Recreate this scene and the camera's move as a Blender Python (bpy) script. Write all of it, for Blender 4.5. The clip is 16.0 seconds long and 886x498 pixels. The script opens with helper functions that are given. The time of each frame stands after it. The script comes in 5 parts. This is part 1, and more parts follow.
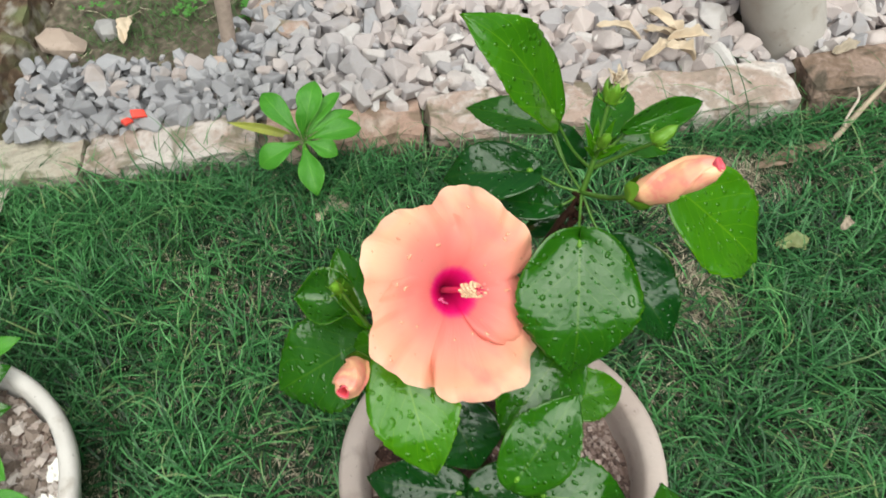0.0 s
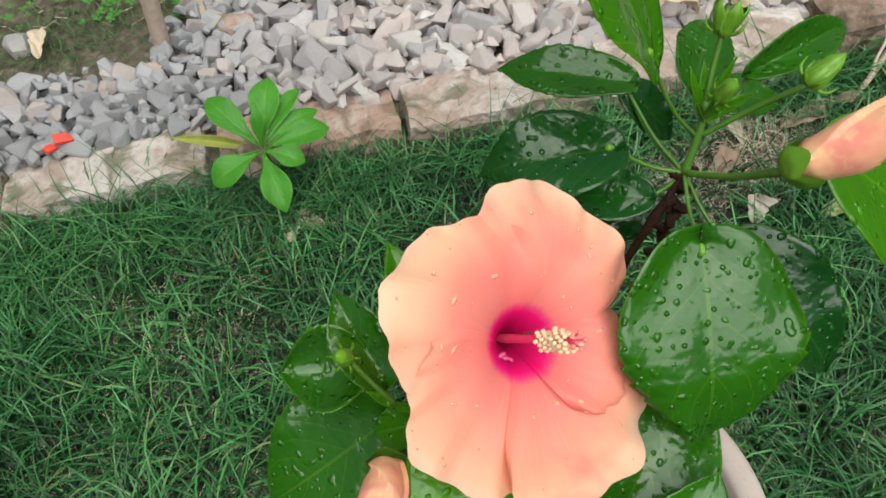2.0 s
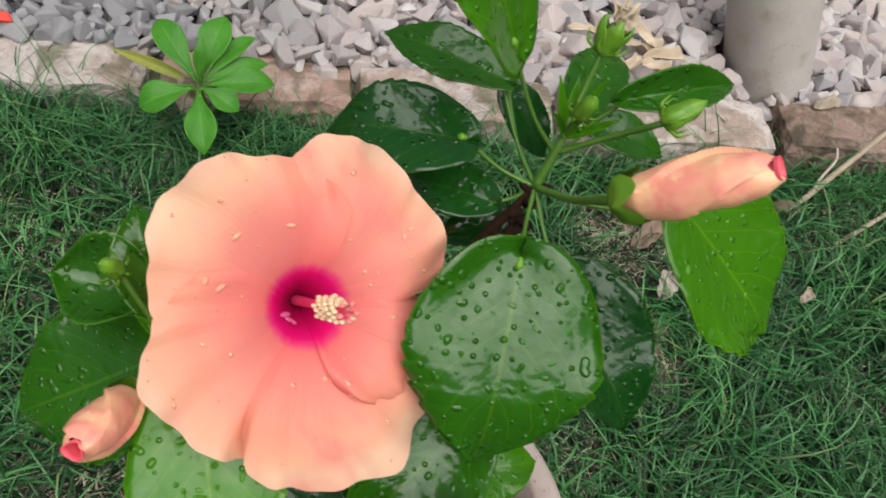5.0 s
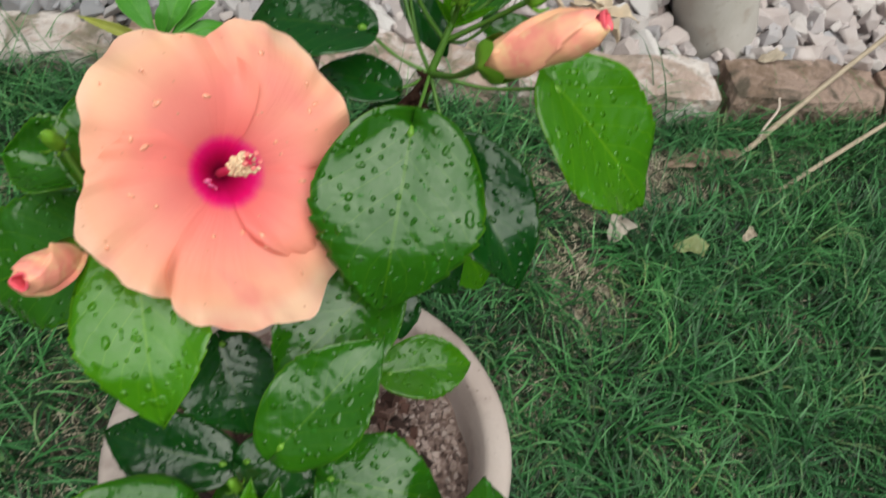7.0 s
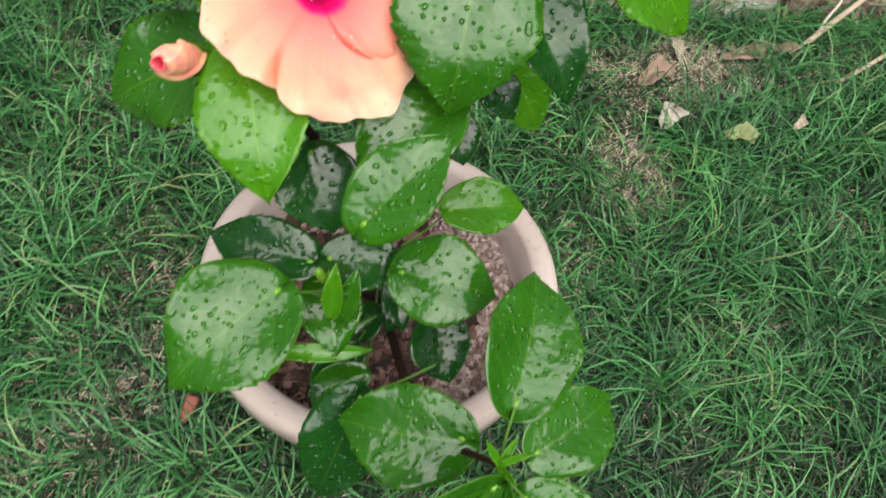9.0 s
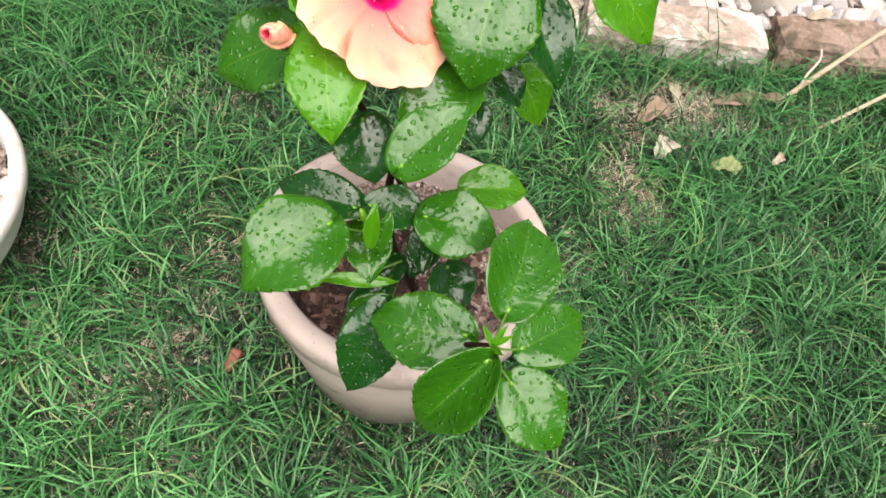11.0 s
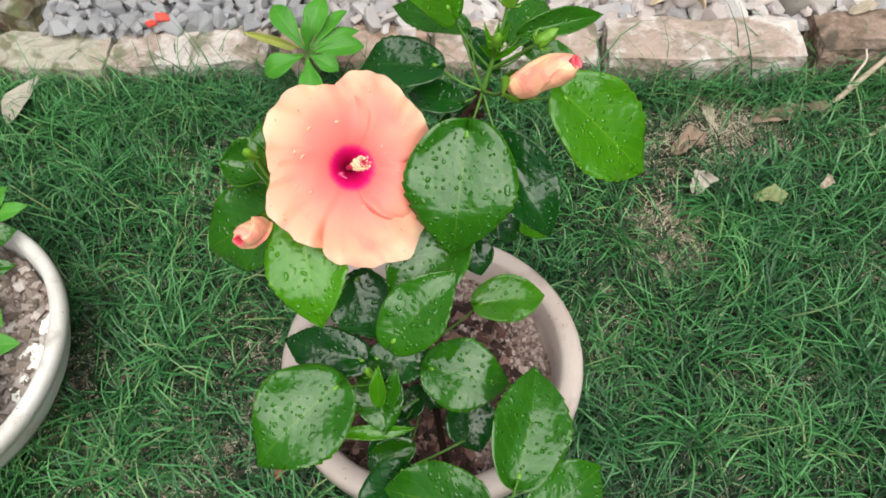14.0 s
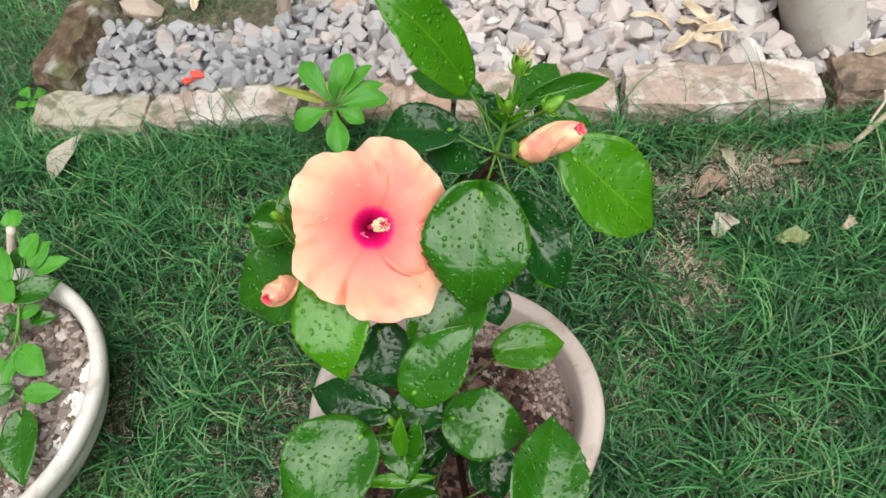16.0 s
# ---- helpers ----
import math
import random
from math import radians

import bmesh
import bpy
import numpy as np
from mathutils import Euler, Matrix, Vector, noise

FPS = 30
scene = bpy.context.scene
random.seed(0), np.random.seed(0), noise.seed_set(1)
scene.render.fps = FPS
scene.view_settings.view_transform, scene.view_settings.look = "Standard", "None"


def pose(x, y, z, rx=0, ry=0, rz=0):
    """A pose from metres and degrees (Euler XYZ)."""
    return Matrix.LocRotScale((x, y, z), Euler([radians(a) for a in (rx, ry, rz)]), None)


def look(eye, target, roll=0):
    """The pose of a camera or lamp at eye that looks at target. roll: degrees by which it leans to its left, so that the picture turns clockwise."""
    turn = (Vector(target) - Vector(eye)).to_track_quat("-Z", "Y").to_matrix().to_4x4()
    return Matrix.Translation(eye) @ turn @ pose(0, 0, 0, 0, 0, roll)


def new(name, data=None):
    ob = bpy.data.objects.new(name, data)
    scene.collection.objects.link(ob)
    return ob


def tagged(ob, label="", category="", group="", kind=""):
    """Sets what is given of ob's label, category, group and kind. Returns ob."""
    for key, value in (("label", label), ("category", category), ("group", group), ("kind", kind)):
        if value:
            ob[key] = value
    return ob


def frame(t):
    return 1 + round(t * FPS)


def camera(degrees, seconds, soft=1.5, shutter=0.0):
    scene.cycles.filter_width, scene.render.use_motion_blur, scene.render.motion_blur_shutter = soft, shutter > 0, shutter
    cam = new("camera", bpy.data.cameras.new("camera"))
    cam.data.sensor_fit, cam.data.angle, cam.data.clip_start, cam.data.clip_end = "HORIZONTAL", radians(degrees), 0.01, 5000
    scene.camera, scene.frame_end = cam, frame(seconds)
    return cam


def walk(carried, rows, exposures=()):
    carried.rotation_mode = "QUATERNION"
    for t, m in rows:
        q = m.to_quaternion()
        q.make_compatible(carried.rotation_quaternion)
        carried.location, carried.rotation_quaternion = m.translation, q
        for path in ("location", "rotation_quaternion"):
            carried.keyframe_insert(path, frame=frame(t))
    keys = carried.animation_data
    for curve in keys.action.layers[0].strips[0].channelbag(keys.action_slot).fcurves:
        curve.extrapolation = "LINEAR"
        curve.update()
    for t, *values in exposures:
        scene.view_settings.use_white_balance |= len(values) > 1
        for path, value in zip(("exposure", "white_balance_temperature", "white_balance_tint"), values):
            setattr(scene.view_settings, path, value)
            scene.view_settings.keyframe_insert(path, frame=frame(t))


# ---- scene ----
cam = camera(62.5, 16.0, soft=1.7, shutter=0.4)
PATH = [
    (0, look((-0.0399, 0.1522, 0.8024), (0.0226, 0.6894, -0.0387), -2.17)),
    (0.5, look((-0.0518, 0.1700, 0.7679), (0.0118, 0.7388, -0.0522), -3.50)),
    (1, look((-0.0627, 0.1882, 0.7350), (0.0013, 0.7540, -0.0871), -4.03)),
    (1.5, look((-0.0617, 0.2106, 0.7010), (0.0234, 0.7411, -0.1424), -4.00)),
    (2, look((-0.0589, 0.2434, 0.6941), (0.0445, 0.7698, -0.1498), -4.63)),
    (2.5, look((-0.0687, 0.2458, 0.6662), (0.0467, 0.7560, -0.1861), -3.69)),
    (3, look((-0.0804, 0.2471, 0.6576), (0.0451, 0.7534, -0.1956), 0.03)),
    (3.5, look((-0.0753, 0.2430, 0.6626), (0.0503, 0.7593, -0.1845), 4.71)),
    (4, look((-0.0528, 0.2413, 0.6632), (0.0759, 0.7661, -0.1783), 9.16)),
    (4.5, look((-0.0286, 0.2412, 0.6721), (0.1124, 0.7766, -0.1606), 13.56)),
    (4.7, look((-0.0197, 0.2371, 0.6713), (0.1321, 0.7739, -0.1587), 15.10)),
    (6.8, look((0.0251, 0.1765, 0.6835), (0.2159, 0.7171, -0.1360), 17.07)),
    (7, look((0.0213, 0.1652, 0.6828), (0.1978, 0.6937, -0.1475), 15.86)),
    (7.5, look((0.0184, 0.1384, 0.6759), (0.1663, 0.6196, -0.1881), 14.64)),
    (8, look((0.0272, 0.1204, 0.6782), (0.1594, 0.5726, -0.2038), 13.80)),
    (8.5, look((0.0214, 0.1056, 0.6846), (0.1421, 0.5576, -0.1992), 12.60)),
    (9, look((0.0096, 0.0890, 0.6956), (0.1174, 0.5400, -0.1904), 12.88)),
    (9.2, look((0.0045, 0.0693, 0.6947), (0.1040, 0.5233, -0.1908), 12.90)),
    (11.3, look((0.0015, -0.0339, 0.7716), (0.0811, 0.4933, -0.0743), 12.04)),
    (11.5, look((0.0002, -0.0240, 0.7763), (0.0790, 0.4982, -0.0729), 11.25)),
    (12, look((0.0024, -0.0047, 0.7779), (0.0695, 0.5039, -0.0806), 8.44)),
    (12.5, look((0.0209, 0.0246, 0.7846), (0.0649, 0.5157, -0.0854), 4.83)),
    (13, look((0.0435, 0.0537, 0.7816), (0.0629, 0.5335, -0.0955), 1.41)),
    (13.5, look((0.0512, 0.0802, 0.7937), (0.0450, 0.5534, -0.0873), -1.62)),
    (14, look((0.0509, 0.0830, 0.8157), (0.0327, 0.5730, -0.0558), -3.80)),
    (14.5, look((0.0522, 0.0778, 0.8217), (0.0212, 0.5806, -0.0421), -5.90)),
    (15, look((0.0690, 0.0712, 0.8425), (0.0269, 0.5902, -0.0112), -7.07)),
    (15.5, look((0.0644, 0.0789, 0.8390), (0.0113, 0.6074, -0.0083), -8.01)),
    (16, look((0.0610, 0.0835, 0.8403), (0.0024, 0.6157, -0.0043), -8.15)),
]
EXPOSURES = [(0, 0.8, 6500, 1), (1, 0.70, 6500, 1), (3.5, 0.60, 6500, 4), (4.7, 0.50, 6500, 8), (7, 0.48, 6500, 3), (7.5, 0.5, 6500, 3), (8, 1.03, 6600, 7), (9, 1.1, 6600, 8), (11.5, 1.52, 6900, 10), (12.5, 1.22, 6700, 9), (13.5, 1.15, 6500, 7), (14, 0.95, 6500, 4), (15, 0.95, 6500, 4), (16, 0.95, 6500, 4)]
walk(cam, PATH, EXPOSURES)

# ---- daylight: thin overcast, broad sun ----
world = bpy.data.worlds.new("overcast_sky")
scene.world = world
world.use_nodes = True
wn = world.node_tree.nodes
sky = wn.new("ShaderNodeTexSky")
sky.sky_type, sky.sun_disc = "NISHITA", False
sky.sun_elevation, sky.sun_rotation = radians(68), radians(166)
sky.dust_density, sky.air_density = 4.0, 1.0
hazy = wn.new("ShaderNodeHueSaturation")
hazy.inputs["Saturation"].default_value = 0.5
world.node_tree.links.new(sky.outputs[0], hazy.inputs["Color"])
world.node_tree.links.new(hazy.outputs[0], wn["Background"].inputs["Color"])
wn["Background"].inputs["Strength"].default_value = 0.064
sun = new("sun", bpy.data.lights.new("sun", "SUN"))
sun.data.energy, sun.data.angle, sun.data.color = 2.45, radians(70), (1.0, 0.97, 0.93)
sun.matrix_world = look((0.3, -0.86, 3.0), (0, 0.3, 0))


# ---- materials ----
class Nodes:
    """A short way to write a node material."""

    def __init__(self, name):
        self.mat = bpy.data.materials.new(name)
        self.mat.use_nodes = True
        self.tree = self.mat.node_tree
        self.bsdf = self.tree.nodes["Principled BSDF"]
        self.out = self.tree.nodes["Material Output"]

    def add(self, kind, **inputs):
        node = self.tree.nodes.new(kind)
        for key, value in inputs.items():
            self.put(node, key.replace("_", " "), value)
        return node

    def put(self, node, key, value):
        if isinstance(value, bpy.types.NodeSocket):
            self.tree.links.new(value, node.inputs[key])
        else:
            node.inputs[key].default_value = value

    def coord(self, kind="Object"):
        return self.add("ShaderNodeTexCoord").outputs[kind]

    def noise(self, scale, detail=4.0, vector=None, distortion=0.0):
        node = self.add("ShaderNodeTexNoise", Scale=scale, Detail=detail, Distortion=distortion)
        self.put(node, "Vector", vector if vector is not None else self.coord())
        return node.outputs["Fac"]

    def ramp(self, fac, *stops):
        node = self.add("ShaderNodeValToRGB")
        self.put(node, "Fac", fac)
        while len(node.color_ramp.elements) < len(stops):
            node.color_ramp.elements.new(0.5)
        for e, (at, colour) in zip(node.color_ramp.elements, stops):
            e.position, e.color = at, (*colour, 1)
        return node.outputs["Color"]

    def mix(self, fac, a, b, blend="MIX"):
        node = self.tree.nodes.new("ShaderNodeMix")
        node.data_type, node.blend_type = "RGBA", blend
        for key, value in ((0, fac), (6, a), (7, b)):
            if isinstance(value, bpy.types.NodeSocket):
                self.tree.links.new(value, node.inputs[key])
            else:
                node.inputs[key].default_value = value if key == 0 else (*value, 1)
        return node.outputs[2]

    def maths(self, op, a, b=0.0, c=0.0):
        node = self.tree.nodes.new("ShaderNodeMath")
        node.operation = op
        for n, value in enumerate((a, b, c)):
            if isinstance(value, bpy.types.NodeSocket):
                self.tree.links.new(value, node.inputs[n])
            else:
                node.inputs[n].default_value = value
        return node.outputs[0]

    def bump(self, height, strength=0.3, distance=0.002):
        node = self.add("ShaderNodeBump", Strength=strength, Distance=distance, Height=height)
        self.put(self.bsdf, "Normal", node.outputs[0])

    def set(self, **inputs):
        for key, value in inputs.items():
            key = key.replace("_", " ")
            if isinstance(value, tuple) and len(value) == 3:
                value = (*value, 1)
            self.put(self.bsdf, key, value)
        return self.mat

    def thin(self, colour, amount):
        """Lets light through a thin sheet."""
        node = self.add("ShaderNodeBsdfTranslucent", Color=colour)
        mix = self.add("ShaderNodeMixShader", Fac=amount)
        self.tree.links.new(self.bsdf.outputs[0], mix.inputs[1])
        self.tree.links.new(node.outputs[0], mix.inputs[2])
        self.tree.links.new(mix.outputs[0], self.out.inputs[0])


def soil_material(name, dark, mid, pale, scale=60.0):
    n = Nodes(name)
    a, b = n.noise(scale, 6), n.noise(scale * 0.12, 3)
    col = n.ramp(a, (0.3, dark), (0.5, mid), (0.72, pale))
    col = n.mix(n.ramp(b, (0.4, (0, 0, 0)), (0.65, (1, 1, 1))), col, mid)
    n.bump(a, 0.8, 0.004)
    return n.set(Base_Color=col, Roughness=0.9)


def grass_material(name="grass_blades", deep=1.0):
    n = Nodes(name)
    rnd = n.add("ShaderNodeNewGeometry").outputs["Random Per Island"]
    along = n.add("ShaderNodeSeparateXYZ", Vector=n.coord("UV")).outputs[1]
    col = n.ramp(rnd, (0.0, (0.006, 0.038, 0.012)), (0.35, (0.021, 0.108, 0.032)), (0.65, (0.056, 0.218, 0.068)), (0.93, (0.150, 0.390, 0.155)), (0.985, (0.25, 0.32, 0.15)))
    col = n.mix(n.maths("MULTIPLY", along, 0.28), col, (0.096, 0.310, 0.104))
    # deep below 1 puts the shade low in the lawn into the colour
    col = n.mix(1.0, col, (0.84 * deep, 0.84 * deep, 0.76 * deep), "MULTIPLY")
    # stronger and weaker growth from place to place
    grown = n.noise(5.5, 3, n.add("ShaderNodeNewGeometry").outputs["Position"], 0.4)
    col = n.mix(1.0, col, n.ramp(grown, (0.34, (0.66, 0.70, 0.74)), (0.66, (1.16, 1.12, 1.04))), "MULTIPLY")
    # colour slightly paler towards one corner of the lawn
    place = n.add("ShaderNodeSeparateXYZ", Vector=n.add("ShaderNodeNewGeometry").outputs["Position"])
    worn = n.maths("MULTIPLY_ADD", place.outputs[0], -0.8, n.maths("MULTIPLY_ADD", place.outputs[1], -0.9, 0.7))
    col = n.mix(1.0, col, n.ramp(n.maths("MULTIPLY_ADD", grown, 0.2, worn), (0.48, (0.96, 0.96, 0.96)), (0.80, (1.12, 1.10, 1.10))), "MULTIPLY")
    n.set(Base_Color=col, Roughness=0.42, Specular_IOR_Level=0.3)
    n.thin(col, 0.08)
    return n.mat


def straw_material():
    n = Nodes("dry_straw")
    rnd = n.add("ShaderNodeNewGeometry").outputs["Random Per Island"]
    col = n.ramp(rnd, (0, (0.08, 0.065, 0.04)), (0.5, (0.25, 0.21, 0.145)), (1, (0.50, 0.44, 0.33)))
    return n.set(Base_Color=col, Roughness=0.7)


def crumb_material(name, *stops):
    """Loose chips, each of its own shade."""
    n = Nodes(name)
    rnd = n.add("ShaderNodeNewGeometry").outputs["Random Per Island"]
    a = n.noise(180, 4)
    col = n.mix(n.maths("MULTIPLY", a, 0.5), n.ramp(rnd, *stops), stops[0][1])
    n.bump(a, 0.5, 0.002)
    return n.set(Base_Color=col, Roughness=0.9)


def brick_material(name="weathered_brick", moss=(0.15, 0.13, 0.085), lime=(0.48, 0.43, 0.405), worn=(0.375, 0.315, 0.28)):
    n = Nodes(name)
    rnd = n.add("ShaderNodeObjectInfo").outputs["Random"]
    base = n.ramp(rnd, (0, (0.315, 0.205, 0.16)), (0.5, (0.34, 0.25, 0.21)), (1, (0.28, 0.205, 0.165)))
    where = n.add("ShaderNodeNewGeometry").outputs["Position"]
    a, b, c = n.noise(110, 6, where), n.noise(11, 5, where, 1.0), n.noise(24, 6, where, 0.6)
    own = n.maths("MULTIPLY_ADD", rnd, 0.16, b)
    col = n.mix(n.maths("MULTIPLY", a, 0.5), base, worn)
    col = n.mix(n.ramp(n.maths("MULTIPLY_ADD", a, 0.35, own), (0.66, (0, 0, 0)), (0.86, (0.95, 0.95, 0.95))), col, lime)
    col = n.mix(n.ramp(c, (0.52, (0, 0, 0)), (0.62, (0.85, 0.85, 0.85))), col, moss)
    n.bump(n.maths("ADD", a, n.maths("MULTIPLY", b, 2.0)), 0.9, 0.007)
    return n.set(Base_Color=col, Roughness=0.9)


def mossy_material():
    n = Nodes("mossy_stone")
    a, b = n.noise(70, 6), n.noise(16, 4)
    col = n.ramp(a, (0.3, (0.045, 0.026, 0.015)), (0.55, (0.095, 0.060, 0.036)), (0.8, (0.17, 0.135, 0.10)))
    col = n.mix(n.ramp(b, (0.52, (0, 0, 0)), (0.66, (0.8, 0.8, 0.8))), col, (0.12, 0.135, 0.06))
    col = n.mix(n.ramp(n.noise(24, 5), (0.55, (0, 0, 0)), (0.66, (0.8, 0.8, 0.8))), col, (0.29, 0.27, 0.24))
    n.bump(n.maths("ADD", a, b), 0.8, 0.006)
    return n.set(Base_Color=col, Roughness=0.92)


def gravel_material(name="gravel_stone", island=False):
    n = Nodes(name)
    rnd = n.add("ShaderNodeNewGeometry").outputs["Random Per Island"] if island else n.add("ShaderNodeObjectInfo").outputs["Random"]
    where = n.add("ShaderNodeSeparateXYZ", Vector=n.add("ShaderNodeNewGeometry").outputs["Position"]).outputs[0]
    grey = n.ramp(rnd, (0, (0.165, 0.167, 0.186)), (0.4, (0.21, 0.21, 0.23)), (0.85, (0.26, 0.26, 0.277)), (0.95, (0.33, 0.262, 0.24)), (1, (0.35, 0.34, 0.34)))
    pink = n.ramp(rnd, (0, (0.27, 0.265, 0.285)), (0.3, (0.38, 0.325, 0.32)), (0.6, (0.44, 0.36, 0.34)), (0.85, (0.53, 0.50, 0.49)), (1, (0.28, 0.205, 0.19)))
    side = n.ramp(n.maths("MULTIPLY_ADD", where, 1.6, 0.5), (0.15, (0, 0, 0)), (0.6, (1, 1, 1)))
    col = n.mix(side, grey, pink)
    a = n.noise(80, 5)
    col = n.mix(n.maths("MULTIPLY", a, 0.32), col, (0.56, 0.54, 0.54))
    col = n.mix(n.ramp(n.noise(25, 3), (0.55, (0, 0, 0)), (0.75, (0.5, 0.5, 0.5))), col, (0.28, 0.22, 0.18))
    n.bump(a, 0.5, 0.002)
    return n.set(Base_Color=col, Roughness=0.8)


def clay_material(name, colour, pale, dirt):
    n = Nodes(name)
    a, b, c = n.noise(120, 6), n.noise(10, 4), n.noise(35, 5)
    col = n.mix(n.ramp(b, (0.35, (0, 0, 0)), (0.65, (1, 1, 1))), colour, pale)
    col = n.mix(n.ramp(c, (0.56, (0, 0, 0)), (0.7, (0.65, 0.65, 0.65))), col, dirt)
    specks = n.ramp(n.noise(260, 2), (0.70, (0, 0, 0)), (0.76, (0.8, 0.8, 0.8)))
    col = n.mix(specks, col, tuple(0.3 * k for k in dirt))
    n.bump(n.maths("ADD", a, c), 0.35, 0.002)
    return n.set(Base_Color=col, Roughness=0.75)


def leaf_material(name, dark, light, dry=0.0, glow=0.12):
    """Wet leaf: midrib, side veins, quilting and a skin of water; uv runs along and across the leaf."""
    n = Nodes(name)
    uv = n.add("ShaderNodeSeparateXYZ", Vector=n.coord("UV"))
    u, v = uv.outputs[0], n.maths("ABSOLUTE", n.maths("SUBTRACT", uv.outputs[1], 0.5))
    rib = n.maths("LESS_THAN", v, 0.011)
    slant = n.maths("SUBTRACT", u, n.maths("MULTIPLY", v, 0.85))
    wave = n.maths("ABSOLUTE", n.maths("SUBTRACT", n.maths("FRACT", n.maths("MULTIPLY", slant, 6.5)), 0.5))
    vein = n.maths("MULTIPLY", n.maths("GREATER_THAN", wave, 0.472), 0.75)
    line = n.maths("MAXIMUM", n.maths("MAXIMUM", rib, vein), n.maths("GREATER_THAN", v, 0.488))
    rnd = n.add("ShaderNodeObjectInfo").outputs["Random"]
    blotch = n.noise(45, 4)
    col = n.mix(n.maths("MULTIPLY_ADD", blotch, 0.8, n.maths("MULTIPLY", rnd, 0.25)), dark, light)
    col = n.mix(n.maths("MULTIPLY", line, 0.36), col, (min(1, light[0] * 2.0 + 0.03), light[1] * 1.55, light[2] * 1.7))
    film, pucker = n.noise(210, 3), n.maths("MULTIPLY_ADD", n.noise(150, 2), 0.45, n.noise(66, 2))
    cells = n.add("ShaderNodeTexVoronoi", Scale=230.0, Vector=n.coord())
    cells.feature = "SMOOTH_F1"
    beads = n.ramp(n.maths("ADD", cells.outputs["Distance"], n.maths("MULTIPLY", pucker, 0.4)), (0.38, (1, 1, 1)), (0.54, (0, 0, 0)))
    quilt = n.maths("SMOOTH_MIN", n.maths("SUBTRACT", 0.5, wave), 0.22, 0.12)
    n.bump(n.maths("ADD", n.maths("MULTIPLY", quilt, 0.07), n.maths("ADD", n.maths("MULTIPLY", film, 0.06), n.maths("MULTIPLY_ADD", pucker, 0.75, n.maths("MULTIPLY", beads, 0.0 if dry else 0.42)))), 0.72, 0.0024)
    n.set(Base_Color=col, Roughness=n.maths("MULTIPLY_ADD", film, 0.14, 0.10 + dry), Specular_IOR_Level=0.44 - 0.5 * dry)
    n.thin(n.mix(0.5, col, light), glow)
    return n.mat


def petal_material():
    """Peach petal with a crimson throat; u runs from the throat to the edge."""
    n = Nodes("hibiscus_petal")
    uv = n.add("ShaderNodeSeparateXYZ", Vector=n.coord("UV"))
    u, v = uv.outputs[0], uv.outputs[1]
    streak = n.add("ShaderNodeTexNoise", Scale=1.0, Detail=3.0)
    n.put(streak, "Vector", n.add("ShaderNodeCombineXYZ", X=n.maths("MULTIPLY", u, 2.5), Y=n.maths("MULTIPLY", v, 26.0), Z=n.add("ShaderNodeObjectInfo").outputs["Random"]).outputs[0])
    s = n.maths("ADD", u, n.maths("MULTIPLY", n.maths("SUBTRACT", streak.outputs["Fac"], 0.5), 0.05))
    col = n.ramp(s, (0.0, (0.16, 0.001, 0.025)), (0.12, (0.56, 0.002, 0.10)), (0.205, (0.87, 0.005, 0.20)), (0.235, (0.90, 0.060, 0.235)), (0.275, (0.912, 0.225, 0.215)), (0.36, (0.917, 0.258, 0.226)), (0.50, (0.922, 0.295, 0.235)), (0.74, (0.937, 0.375, 0.265)), (0.91, (0.957, 0.47, 0.315)), (1.0, (0.965, 0.58, 0.42)))
    # pinker blushes, cream towards parts of the rim
    blush = n.ramp(n.noise(26, 3, None, 0.6), (0.44, (0, 0, 0)), (0.64, (0.6, 0.6, 0.6)))
    col = n.mix(n.maths("MULTIPLY", blush, n.maths("GREATER_THAN", s, 0.30)), col, (0.91, 0.235, 0.225))
    cream = n.ramp(n.noise(34, 2), (0.50, (0, 0, 0)), (0.68, (0.55, 0.55, 0.55)))
    col = n.mix(n.maths("MULTIPLY", cream, n.maths("SMOOTH_MAX", n.maths("MULTIPLY_ADD", u, 1.8, -1.0), 0.0, 0.1)), col, (0.975, 0.70, 0.42))
    n.bump(n.maths("ADD", streak.outputs["Fac"], n.maths("MULTIPLY", n.noise(120, 3), 0.6)), 0.20, 0.0022)
    n.set(Base_Color=col, Roughness=0.5, Specular_IOR_Level=0.25)
    n.thin(col, 0.3)
    return n.mat


def plain(name, colour, rough=0.6, vary=0.25, scale=60.0, **more):
    n = Nodes(name)
    a = n.noise(scale, 4)
    col = n.mix(a, tuple(c * (1 - vary) for c in colour), tuple(min(1, c * (1 + vary)) for c in colour))
    n.bump(a, 0.25, 0.001)
    return n.set(Base_Color=col, Roughness=rough, **more)


def bud_material():
    """Furled petals: peach with pinker flushes."""
    n = Nodes("furled_petals")
    col = n.mix(n.ramp(n.noise(70, 3), (0.42, (0, 0, 0)), (0.62, (1, 1, 1))), (0.93, 0.50, 0.29), (0.91, 0.32, 0.25))
    col = n.mix(n.ramp(n.noise(150, 4), (0.56, (0, 0, 0)), (0.72, (0.7, 0.7, 0.7))), col, (0.94, 0.66, 0.36))
    n.bump(n.noise(240, 3), 0.2, 0.001)
    return n.set(Base_Color=col, Roughness=0.5)


def dew_material(name, colour):
    """A clear bead of water, faintly tinted by what it lies on."""
    n = Nodes(name)
    n.set(Base_Color=colour, Roughness=0.03, IOR=1.33, Transmission_Weight=0.25)
    return n.mat


